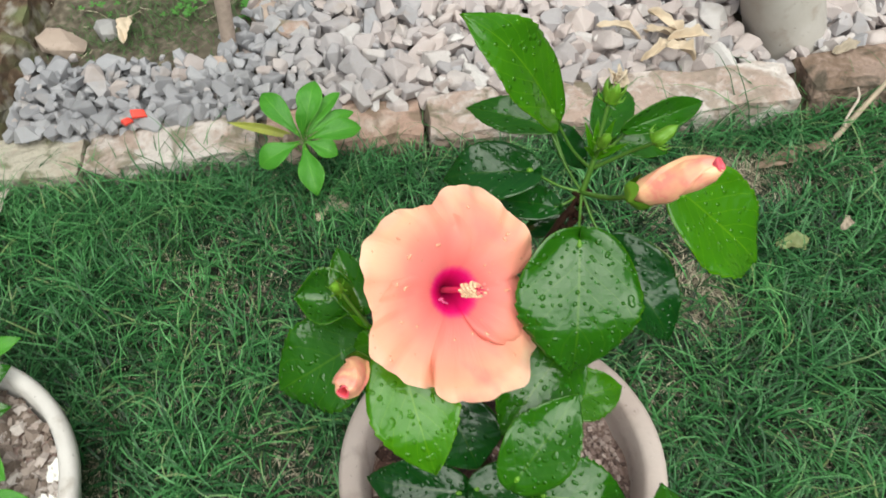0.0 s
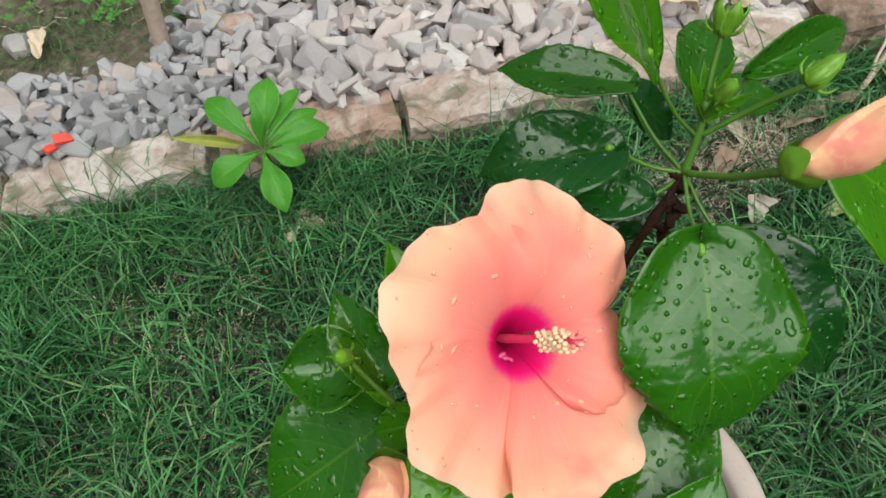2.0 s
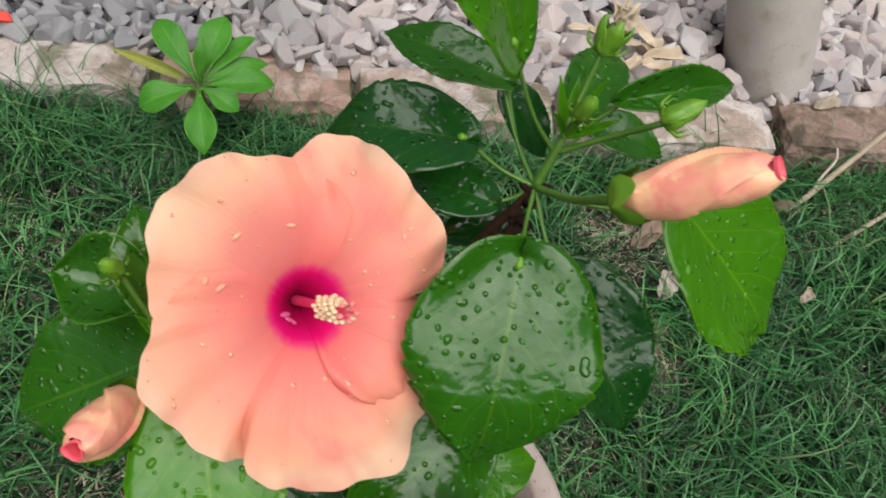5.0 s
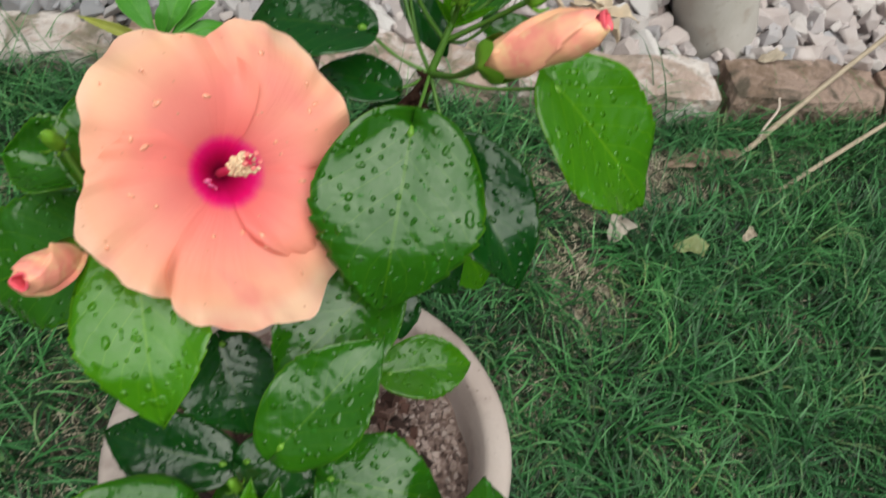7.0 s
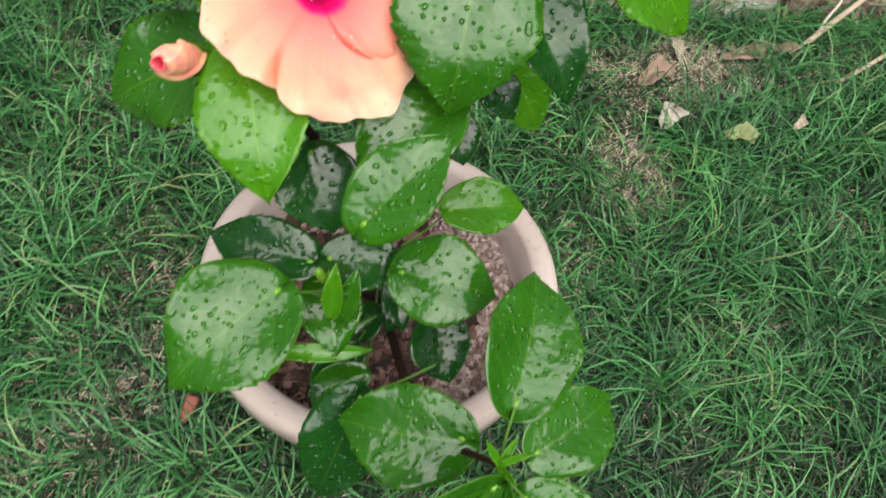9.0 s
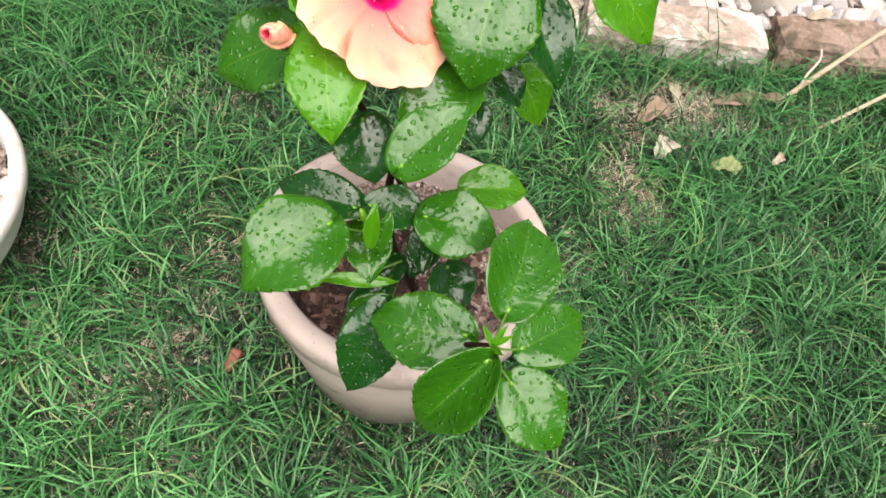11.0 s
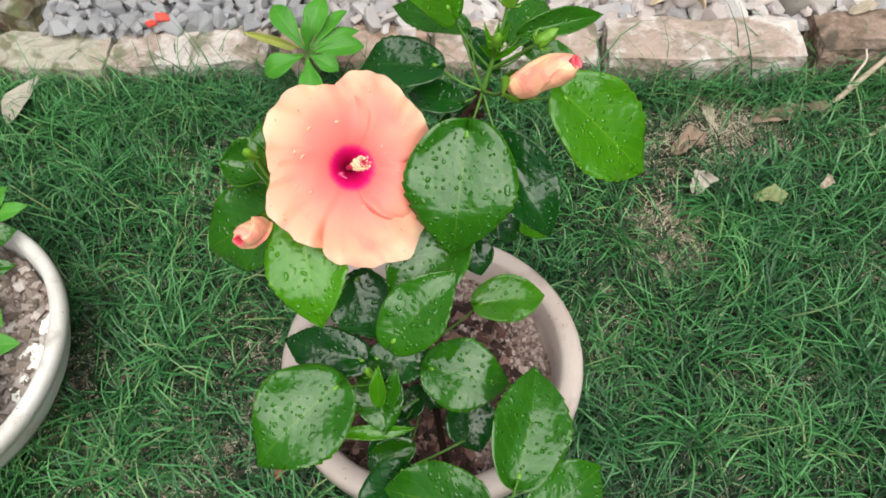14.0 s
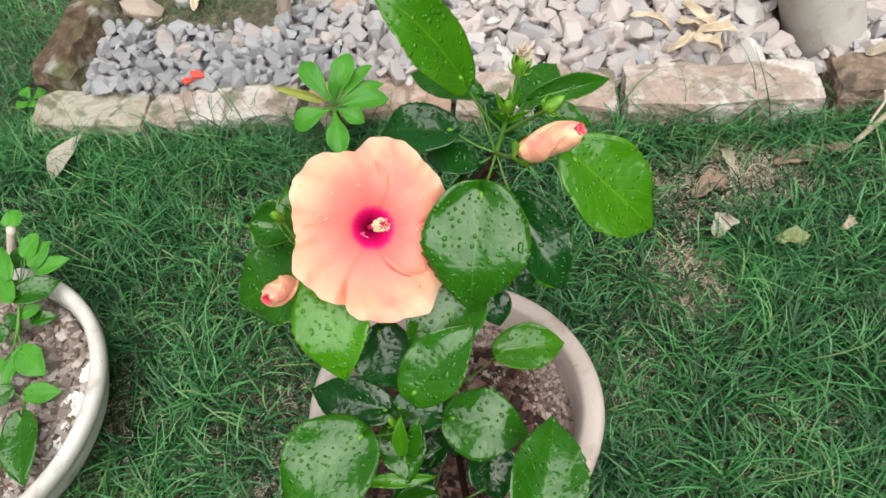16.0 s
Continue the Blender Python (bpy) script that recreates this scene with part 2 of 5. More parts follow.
PLASTER = plain("plain_plaster", (0.30, 0.28, 0.25), 0.9, 0.2, 3)
LAWN_SOIL = soil_material("lawn_soil", (0.014, 0.012, 0.008), (0.050, 0.042, 0.030), (0.20, 0.17, 0.135), 60)
BED_SOIL = soil_material("bed_soil", (0.035, 0.027, 0.018), (0.095, 0.078, 0.055), (0.20, 0.17, 0.13), 70)
POT_SOIL = soil_material("pot_soil", (0.05, 0.030, 0.025), (0.20, 0.135, 0.115), (0.46, 0.36, 0.325), 170)
GRASS, STRAW, BRICK, MOSS = grass_material(), straw_material(), brick_material(), mossy_material()
# low blades: same grass, darkened for the shade between upper blades
SHADE_GRASS = grass_material("shaded_grass_blades", 0.23)
CRUMBS = crumb_material("soil_crumbs", (0, (0.07, 0.042, 0.036)), (0.22, (0.20, 0.135, 0.115)), (0.45, (0.38, 0.285, 0.25)), (0.8, (0.46, 0.36, 0.325)), (1, (0.54, 0.44, 0.40)))
CHIPS = crumb_material("soil_chips", (0, (0.09, 0.065, 0.05)), (0.3, (0.25, 0.195, 0.165)), (0.7, (0.40, 0.335, 0.305)), (1, (0.58, 0.52, 0.49)))
BRICK_DARK = brick_material("dark_brick", (0.05, 0.042, 0.028), (0.15, 0.10, 0.070), (0.16, 0.11, 0.08))
BRICK_RED = brick_material("broken_red_brick", (0.17, 0.12, 0.085), (0.42, 0.335, 0.285), (0.37, 0.245, 0.19))
BRICK_MOSSY = brick_material("mossy_brick", (0.12, 0.12, 0.065), (0.36, 0.33, 0.27), (0.26, 0.225, 0.165))
BRICK_PALE = brick_material("pale_brick", (0.27, 0.215, 0.175), (0.55, 0.50, 0.475), (0.45, 0.375, 0.335))
STONE, STONES = gravel_material(), gravel_material("gravel_rest", True)
POT = clay_material("cement_pot", (0.42, 0.335, 0.30), (0.50, 0.42, 0.385), (0.28, 0.215, 0.185))
POT_PALE = clay_material("whitewashed_pot", (0.50, 0.47, 0.44), (0.64, 0.61, 0.59), (0.30, 0.25, 0.21))
CONCRETE = clay_material("concrete_post", (0.36, 0.325, 0.29), (0.47, 0.44, 0.415), (0.31, 0.26, 0.22))
# the first green is deep and also darkened for shade inside the foliage
LEAF = [leaf_material("leaf_deep_shade", (0.003, 0.031, 0.005), (0.011, 0.076, 0.008)),
        leaf_material("leaf_mid", (0.0085, 0.063, 0.0034), (0.031, 0.136, 0.005)),
        leaf_material("leaf_bright", (0.031, 0.160, 0.004), (0.082, 0.272, 0.007), 0.0, 0.30)]
WEED_LEAF = leaf_material("weed_leaf", (0.028, 0.150, 0.010), (0.082, 0.290, 0.028), 0.30)
PETAL = petal_material()
DEW = [dew_material("dew_on_deep_leaf", (0.016, 0.095, 0.012)), dew_material("dew_on_leaf", (0.032, 0.165, 0.012)), dew_material("dew_on_bright_leaf", (0.080, 0.270, 0.010))]
DEW_PETAL = dew_material("dew_on_petal", (0.95, 0.42, 0.28))
DEW_THROAT = dew_material("dew_in_throat", (0.62, 0.10, 0.26))
BARK = plain("stem_bark", (0.022, 0.010, 0.006), 0.95, 0.7, 420, Specular_IOR_Level=0.15)
GREEN_STEM = plain("green_stem", (0.075, 0.18, 0.022), 0.45, 0.25, 120)
CALYX = plain("green_calyx", (0.12, 0.275, 0.018), 0.45, 0.25, 150)
BUD = bud_material()
BUD_TIP = plain("bud_mouth", (0.80, 0.10, 0.14), 0.5, 0.3, 200)
COLUMN = plain("staminal_column", (0.75, 0.05, 0.16), 0.5, 0.2, 200)
ANTHER = plain("yellow_anther", (0.94, 0.66, 0.42), 0.6, 0.2, 400)
STIGMA = plain("red_stigma", (0.86, 0.22, 0.20), 0.5, 0.2, 400)
DRY = plain("dry_leaf", (0.33, 0.275, 0.21), 0.8, 0.35, 70)
STONE_GREY = clay_material("grey_stone", (0.26, 0.25, 0.25), (0.33, 0.32, 0.31), (0.20, 0.17, 0.15))
SLAB = clay_material("tan_stone", (0.33, 0.255, 0.21), (0.40, 0.32, 0.27), (0.22, 0.16, 0.125))
DRY_BROWN = plain("brown_dry_leaf", (0.24, 0.165, 0.12), 0.8, 0.35, 70)
DRY_GREY = plain("grey_dry_leaf", (0.34, 0.30, 0.25), 0.8, 0.2, 70)
OLIVE_LEAF = plain("olive_dry_leaf", (0.19, 0.22, 0.09), 0.6, 0.3, 80)
DRY_STALK = plain("dry_stalk", (0.37, 0.30, 0.22), 0.8, 0.35, 90)
DRY_PALE = plain("pale_dry_leaf", (0.53, 0.43, 0.32), 0.75, 0.35, 60)
BARK_BITS = crumb_material("bark_bits", (0, (0.014, 0.006, 0.004)), (0.5, (0.050, 0.021, 0.014)), (0.85, (0.13, 0.062, 0.046)), (1, (0.28, 0.17, 0.14)))
RED = plain("red_plastic", (0.80, 0.06, 0.04), 0.5, 0.15, 60)
WOOD = plain("grey_stick", (0.60, 0.50, 0.43), 0.8, 0.25, 150)
TRUNK = plain("trunk_bark", (0.44, 0.345, 0.29), 0.85, 0.3, 130)
MOSS_GREEN = plain("moss_green", (0.050, 0.095, 0.028), 0.8, 0.5, 60)
CLOVER = plain("clover_leaf", (0.055, 0.19, 0.025), 0.55, 0.35, 90)
LIME = plain("white_lime", (0.78, 0.76, 0.72), 0.85, 0.1, 200)
YELLOW_LEAF = plain("yellowing_leaf", (0.27, 0.29, 0.055), 0.5, 0.25, 80)


# ---- helpers for building ----
rng = np.random.default_rng(7)


def link(name, mesh, material, parent=None, label="", smooth=True):
    """A mesh object; a child of a thing is built in world places."""
    if material and not mesh.materials:
        mesh.materials.append(material)
    if smooth:
        mesh.polygons.foreach_set("use_smooth", [True] * len(mesh.polygons))
    ob = new(name, mesh)
    if parent:
        ob.parent = parent
        if parent.type == "EMPTY":
            ob.matrix_parent_inverse = parent.matrix_basis.inverted()
    return tagged(ob, label)


def part(name, bm, material, parent=None, label="", smooth=True):
    mesh = bpy.data.meshes.new(name)
    bm.normal_update()
    bm.to_mesh(mesh)
    bm.free()
    return link(name, mesh, material, parent, label, smooth)


def from_arrays(name, verts, faces, uvs=None):
    mesh = bpy.data.meshes.new(name)
    mesh.from_pydata(verts.tolist() if isinstance(verts, np.ndarray) else verts, [], faces.tolist() if isinstance(faces, np.ndarray) else faces)
    if uvs is not None:
        loops = np.empty(len(mesh.loops), dtype=np.int32)
        mesh.loops.foreach_get("vertex_index", loops)
        mesh.uv_layers.new(name="UVMap").data.foreach_set("uv", np.asarray(uvs, dtype=np.float32)[loops].ravel())
    mesh.update()
    return mesh


def thing(name, at, label, category, group="", kind=""):
    ob = new(name)
    ob.empty_display_size = 0.02
    ob.matrix_basis = Matrix.Translation(at)
    return tagged(ob, label, category, group, kind)


def sheet(points, uvs=None, wrap=False):
    """Faces over a grid of points [rows, columns, 3]."""
    r, c = points.shape[:2]
    idx = np.arange(r * c).reshape(r, c)
    if wrap:
        idx = np.concatenate([idx, idx[:, :1]], 1)
    f = np.stack([idx[:-1, :-1], idx[:-1, 1:], idx[1:, 1:], idx[1:, :-1]], -1).reshape(-1, 4)
    return points.reshape(-1, 3), f


def unit(v):
    v = np.asarray(v, float)
    return v / np.linalg.norm(v)


def tube(name, path, radii, material, parent=None, label="", sides=8, knots=0.0):
    """A round stem along a path of places."""
    path = np.asarray(path, float)
    t = np.linspace(0, 1, len(path))
    fine = np.linspace(0, 1, 6 * (len(path) - 1) + 1)
    if len(path) > 2:
        smooth = np.zeros((len(fine), 3))
        for k in range(3):
            d = np.gradient(path[:, k], t)
            i = np.clip(np.searchsorted(t, fine, side="right") - 1, 0, len(t) - 2)
            h = t[i + 1] - t[i]
            s = (fine - t[i]) / h
            smooth[:, k] = (2 * s**3 - 3 * s**2 + 1) * path[i, k] + (s**3 - 2 * s**2 + s) * h * d[i] + (-2 * s**3 + 3 * s**2) * path[i + 1, k] + (s**3 - s**2) * h * d[i + 1]
    else:
        smooth = path[0] + (path[1] - path[0]) * fine[:, None]
    rad = np.interp(fine, np.linspace(0, 1, len(radii)), radii)
    if knots:
        rad = rad * (1 + knots * rng.uniform(-1, 1, len(rad)))
    tang = np.gradient(smooth, axis=0)
    a = np.linspace(0, 2 * np.pi, sides, endpoint=False)
    rings = []
    for p, d, r in zip(smooth, tang, rad):
        d = unit(d)
        x = unit(np.cross(d, (0.31, 0.17, 0.93) if abs(d[2]) < 0.9 else (1, 0, 0)))
        y = np.cross(d, x)
        rings.append(p + r * (np.cos(a)[:, None] * x + np.sin(a)[:, None] * y))
    pts, f = sheet(np.array(rings), wrap=True)
    faces = f.tolist() + [list(range(sides))[::-1], list(range(len(pts) - sides, len(pts)))]
    return link(name, from_arrays(name, pts, faces), material, parent, label)


def lathe(profile, at, normal=(0, 0, 1), sides=72, wobble=0.0):
    """Rings of (radius, height) about an axis."""
    n = unit(normal)
    x = unit(np.cross((0, 1, 0), n))
    y = np.cross(n, x)
    a = np.linspace(0, 2 * np.pi, sides, endpoint=False)
    rings = []
    for k, (r, h) in enumerate(profile):
        rr = r * (1 + wobble * (np.sin(3 * a + 1.3) + 0.6 * np.sin(5 * a + k)))
        rings.append(np.asarray(at) + rr[:, None] * (np.cos(a)[:, None] * x + np.sin(a)[:, None] * y) + h * n)
    return sheet(np.array(rings), wrap=True)


def blob(centre, radius, stretch=(1, 1, 1), level=1):
    bm = bmesh.new()
    bmesh.ops.create_icosphere(bm, subdivisions=level, radius=radius)
    for v in bm.verts:
        v.co = Vector(centre) + Vector([a * b for a, b in zip(v.co, stretch)])
    return bm


def drops(name, places, normals, sizes, parent, material):
    """Beads of water that lie on a surface, in one mesh."""
    base = np.array([(0, 0, 1)] + [(math.cos(a) * c, math.sin(a) * c, s) for c, s in ((0.62, 0.80), (1.0, 0.25), (1.02, -0.1)) for a in np.arange(7) * 2 * math.pi / 7])
    tri = [(0, 1 + k, 1 + (k + 1) % 7) for k in range(7)]
    quad = [(1 + 7 * j + k, 8 + 7 * j + k, 8 + 7 * j + (k + 1) % 7, 1 + 7 * j + (k + 1) % 7) for j in range(2) for k in range(7)]
    verts, faces = [], []
    for p, n, s in zip(places, normals, sizes):
        n = unit(n)
        x = unit(np.cross(n, rng.normal(size=3)))
        y = np.cross(n, x)
        o = len(verts)
        stretch = rng.uniform(0.8, 2.0)
        verts += [p + s * (b[0] * stretch * x + b[1] * y + 0.6 * b[2] * n) for b in base]
        faces += [tuple(o + i for i in f) for f in tri + quad]
    if verts:
        return tagged(link(name, from_arrays(name, np.array(verts), faces), material, parent), kind="stuff")


def leaf_outline(u, shape):
    """Half width: a broad hibiscus leaf toothed towards the tip, or a smooth one, widest past its middle."""
    u = np.clip(u, 0, 1)
    if shape == "dry":
        return np.sin(np.pi * u**0.85) ** 0.75 * (0.85 + 0.16 * np.sin(11 * u + 1) + 0.10 * np.sin(23 * u))
    if shape == "spoon":
        return np.sin(np.pi * u**1.45) ** 0.8 * 0.98 + 0.05 * (1 - u)
    near = np.clip((0.40 - u) / 0.40, 0, 1)
    far = np.clip((u - 0.40) / 0.60, 0, 1)
    w = np.where(u < 0.40, np.sqrt(np.maximum(0, 1 - near**2.3)), np.maximum(0, 1 - far**1.85) ** 0.98)
    tooth = np.where((u > 0.30) & (u < 0.985), 0.070 * (1 - ((u * 11) % 1)) * np.clip(4 * (u - 0.28), 0, 1), 0.0)
    return w * (0.95 + tooth)


def leaf(plant, base, tip, width, normal, fold=0.2, curl=0.2, tone=0.5, wet=0.5, stalk=None, label="", name="leaf", material=None, shape="heart", cup=0.0):
    """A leaf from its stalk end to its tip. fold: rise of both halves; curl: droop of the tip; tone: from deep to
    bright green, lowest also for leaves in shade.
    """
    base, tip = np.asarray(base, float), np.asarray(tip, float)
    ax = tip - base
    length = np.linalg.norm(ax)
    ax /= length
    n = np.asarray(normal, float)
    n = unit(n - ax * (n @ ax))
    side = np.cross(n, ax)
    nu, nv = 67, 17
    u, v = np.meshgrid(np.linspace(0, 1, nu), np.linspace(-1, 1, nv), indexing="ij")
    half = leaf_outline(u, shape) * width / 2
    ph = rng.uniform(0, 6.28, 4)
    # both lobes at the stalk reach a little behind it
    back = -0.10 * np.abs(v) ** 1.5 * np.exp(-((u / 0.12) ** 2)) * length
    lift = fold * half * np.abs(v) ** 1.3 + cup * half * v**2
    lift += curl * length * 0.55 * (u - u**2) * (1 - 0.3 * np.abs(v))
    lift += width * 0.035 * np.sin(7 * u + ph[0] + 1.5 * v) * np.abs(v) ** 2 + width * 0.024 * np.sin(15 * u + ph[1]) * np.abs(v) ** 3
    # skin raised between the side veins, and slow waves over the blade
    between = np.abs(np.sin((u - 0.42 * np.abs(v)) * np.pi * 6.5)) ** 0.7
    lift += width * 0.006 * between * np.clip(np.abs(v) * 5, 0, 1) * (1 - np.abs(v)) ** 0.5 * np.sqrt(1 - u)
    lift += width * 0.022 * np.sin(4.2 * u + 2.6 * v + ph[3]) * np.clip(np.abs(v) * 2, 0, 1)
    lift -= 0.35 * length * np.clip((u - 0.62) / 0.38, 0, 1) ** 2 * max(curl, 0)
    if shape == "dry":
        lift += width * 0.09 * np.sin(5 * u + 2.5 * v + ph[3]) + width * 0.05 * np.sin(13 * u - 4 * v + ph[0])
    bend = (0.12 if shape == "dry" else 0.03) * length * np.sin(np.pi * u + ph[2]) * rng.uniform(-1, 1)
    pts = base + (u * length + back)[..., None] * ax + (v * half + bend)[..., None] * side + lift[..., None] * n
    verts, faces = sheet(pts)
    uvs = np.stack([u, v * 0.5 + 0.5], -1).reshape(-1, 2)
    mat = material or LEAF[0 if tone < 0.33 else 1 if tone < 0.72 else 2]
    ob = link(name, from_arrays(name, verts, faces, uvs), mat, plant, label)
    thick = ob.modifiers.new("thickness", "SOLIDIFY")
    thick.thickness, thick.offset = 0.00045, -1
    count = int(wet * 78 * (width / 0.05) * (length / 0.06))
    if count:
        i, j = rng.integers(1, nu - 2, count), rng.integers(1, nv - 1, count)
        fu, fv = rng.random(count)[:, None], rng.random(count)[:, None]
        p = pts[i, j] * (1 - fu) + pts[i + 1, j] * fu
        p = p * (1 - fv) + pts[i, np.minimum(j + 1, nv - 1)] * fv
        nn = np.cross(pts[i + 1, j] - pts[i - 1, j], pts[i, j + 1] - pts[i, j - 1])
        nn *= np.sign((nn * n).sum(1))[:, None]
        drops("dew", p, nn, 0.00032 + (0.0012 if wet < 1.1 else 0.0009) * rng.random(count) ** 2.6, ob, DEW[LEAF.index(mat)] if mat in LEAF else DEW[1])
    if stalk is not None:
        s = np.asarray(stalk, float)
        mid = (s + base) / 2 + np.array([0, 0, -0.1 * np.linalg.norm(s - base)])
        tube("leaf_stalk", [s, mid, base + 0.02 * length * ax], [0.0010, 0.0008, 0.0009], GREEN_STEM, ob, sides=6)
        if width > 0.03:
            # the pale swelling where the stalk meets the blade
            tube("stalk_joint", [base, base + 0.04 * length * ax + 0.0005 * n, base + 0.08 * length * ax], [0.0009, 0.0017, 0.0004], CALYX, ob, sides=7)
    return ob


# ---- ground ----
def ground():
    near = np.concatenate([-np.geomspace(80, 1.6, 8), np.linspace(-1.5, 1.7, 110), np.geomspace(1.8, 80, 8)])
    x, y = np.meshgrid(near, near + 0.4, indexing="ij")
    z = np.zeros_like(x)
    for i in range(x.shape[0]):
        for j in range(x.shape[1]):
            if abs(x[i, j]) < 2 and abs(y[i, j]) < 2.2:
                z[i, j] = 0.007 * noise.noise((x[i, j] * 9, y[i, j] * 9, 0)) - 0.004
    verts, faces = sheet(np.stack([x, y, z], -1))
    return tagged(link("ground", from_arrays("ground", verts, faces), LAWN_SOIL), "dark damp earth under the lawn", "ground", kind="structure")


def bare(x, y):
    """How bare the lawn is at a place, 0 to 1."""
    b = max(0.0, 1 - math.hypot((x - 0.44) / 0.22, (y - 0.715) / 0.10)) * 1.2
    b = max(b, 1.6 * (1 - math.hypot((x - 0.32) / 0.075, (y - 0.545) / 0.085)))
    b = max(b, 0.8 * (1 - math.hypot((x + 0.12) / 0.10, (y - 0.755) / 0.04)))
    b = max(b, 0.5 * (1 - math.hypot((x + 0.23) / 0.13, (y - 0.30) / 0.16)))
    b = max(b, 0.45 * (1 - math.hypot((x + 0.27) / 0.12, (y - 0.62) / 0.10)))
    return max(0.0, min(0.93, b + 1.1 * max(0.0, noise.noise((x * 7, y * 7, 3.1)) + 0.35 * noise.noise((x * 22, y * 22, 1.7)) + 0.02)))


def on_lawn(x, y):
    if math.hypot(x - POT_AT[0], y - POT_AT[1] + 0.006) < 0.108 or math.hypot(x - POT2_AT[0], y - POT2_AT[1]) < 0.135:
        return False
    if x > -0.64:
        return y < np.interp(x, [-0.64, -0.2, 0.03, 0.27, 1.0], [0.842, 0.832, 0.816, 0.796, 0.802])
    return y < 3.55


def blades(name, count, box, length, width, material, label, lie, seed, keep=1.0, lift=0.0, only=False, tuft=1, outside=None):
    """Curved blades of grass in one mesh, singly or in tufts that spread outwards."""
    r = np.random.default_rng(seed)
    roots = []
    while len(roots) < count // tuft:
        x, y = r.uniform(box[0], box[1]), r.uniform(box[2], box[3])
        if outside and outside[0] < x < outside[1] and outside[2] < y < outside[3]:
            continue
        if on_lawn(x, y) and (r.random() < bare(x, y) + 0.10 if only else r.random() > keep * bare(x, y)):
            roots.append((x, y))
    roots = np.array(roots)
    heading = None
    if tuft > 1:
        heart = np.repeat(roots, tuft, 0)
        off = r.normal(0, 0.009, heart.shape)
        roots, heading = heart + off, np.arctan2(off[:, 1], off[:, 0])
        ok = np.array([on_lawn(x, y) for x, y in roots])
        roots, heading = roots[ok], heading[ok]
    m = len(roots)
    clump = np.array([noise.noise((x * 11, y * 11, seed)) for x, y in roots])
    ln = r.uniform(*length, m) * (1 + 0.45 * clump)
    az = r.uniform(0, 2 * np.pi, m) if heading is None else heading + r.normal(0, 0.7, m)
    tilt = r.uniform(*lie, m)
    bend = r.uniform(1.0, 3.3, m)
    wd = r.uniform(*width, m)
    seg = 5
    pos = np.stack([roots[:, 0], roots[:, 1], np.full(m, lift - 0.003)], 1)
    turn = r.uniform(-1.6, 1.6, m)
    rows = []
    for k in range(seg + 1):
        t = k / seg
        side = np.stack([-np.sin(az), np.cos(az), 0 * az], 1)
        w = (wd * (1 - t**1.8) + 0.0001)[:, None]
        rows.append((pos - side * w / 2, pos + side * w / 2))
        ang = tilt + bend * t
        d = np.stack([np.cos(az) * np.sin(ang), np.sin(az) * np.sin(ang), np.cos(ang)], 1)
        pos = pos + d * (ln / seg)[:, None]
        pos[:, 2] = np.maximum(pos[:, 2], 0.002 + 0.006 * r.random(m))
        az = az + turn / seg
    verts = np.stack([q for pair in rows for q in pair], 1)
    per = verts.shape[1]
    quad = np.array([(2 * k, 2 * k + 1, 2 * k + 3, 2 * k + 2) for k in range(seg)])
    faces = (np.arange(m)[:, None, None] * per + quad).reshape(-1, 4)
    uv = np.tile(np.array([(s, k / seg) for k in range(seg + 1) for s in (0, 1)]), (m, 1))
    mesh = bpy.data.meshes.new(name)
    vs = verts.reshape(-1, 3)
    mesh.vertices.add(len(vs))
    mesh.vertices.foreach_set("co", vs.ravel())
    mesh.loops.add(faces.size)
    mesh.loops.foreach_set("vertex_index", faces.ravel().astype(np.int32))
    mesh.polygons.add(len(faces))
    mesh.polygons.foreach_set("loop_start", np.arange(0, faces.size, 4, dtype=np.int32))
    mesh.uv_layers.new(name="UVMap").data.foreach_set("uv", uv[faces.ravel()].astype(np.float32).ravel())
    mesh.update(calc_edges=True)
    return tagged(link(name, mesh, material), label, "grass", kind="stuff")


POT_AT, POT_TILT = (0.024, 0.330, 0.0), (0.005, 0.12, 1.0)
POT2_AT = (-0.552, 0.374, 0.0)
ground()
# unseen walls added round the garden to cut low sky light and darken reflections
for side, (x0, x1, y0, y1, top) in (("south", (-4.2, 4.2, -3.4, -3.2, 2.0)), ("north", (-4.2, 4.2, 3.6, 3.8, 2.4)), ("west", (-4.4, -4.2, -3.4, 3.8, 2.4)), ("east", (4.2, 4.4, -3.4, 3.8, 2.4))):
    bm = bmesh.new()
    bmesh.ops.create_cube(bm, size=1.0)
    for v in bm.verts:
        v.co = ((x0 + x1) / 2 + v.co.x * (x1 - x0), (y0 + y1) / 2 + v.co.y * (y1 - y0), top / 2 - 0.1 + v.co.z * (top + 0.2))
    tagged(part("unseen_wall_" + side, bm, PLASTER, smooth=False), "unseen plastered wall added to block low sky light", "wall", kind="structure")
blades("lawn_grass", 48000, (-0.95, 1.05, -0.12, 0.842), (0.025, 0.070), (0.0012, 0.0024), SHADE_GRASS, "short grass low in the lawn, coloured dark for shade", (0.2, 1.3), 11)
blades("lawn_grass", 30000, (-0.95, 1.05, -0.12, 0.842), (0.042, 0.100), (0.0014, 0.0028), GRASS, "thin green lawn grass, damp and tangled", (0.05, 0.9), 15, tuft=14)
blades("lawn_grass", 9000, (-1.15, -0.64, 0.80, 1.50), (0.030, 0.065), (0.0009, 0.0018), GRASS, "thin green lawn grass beside the stone edging", (0.1, 0.9), 12)
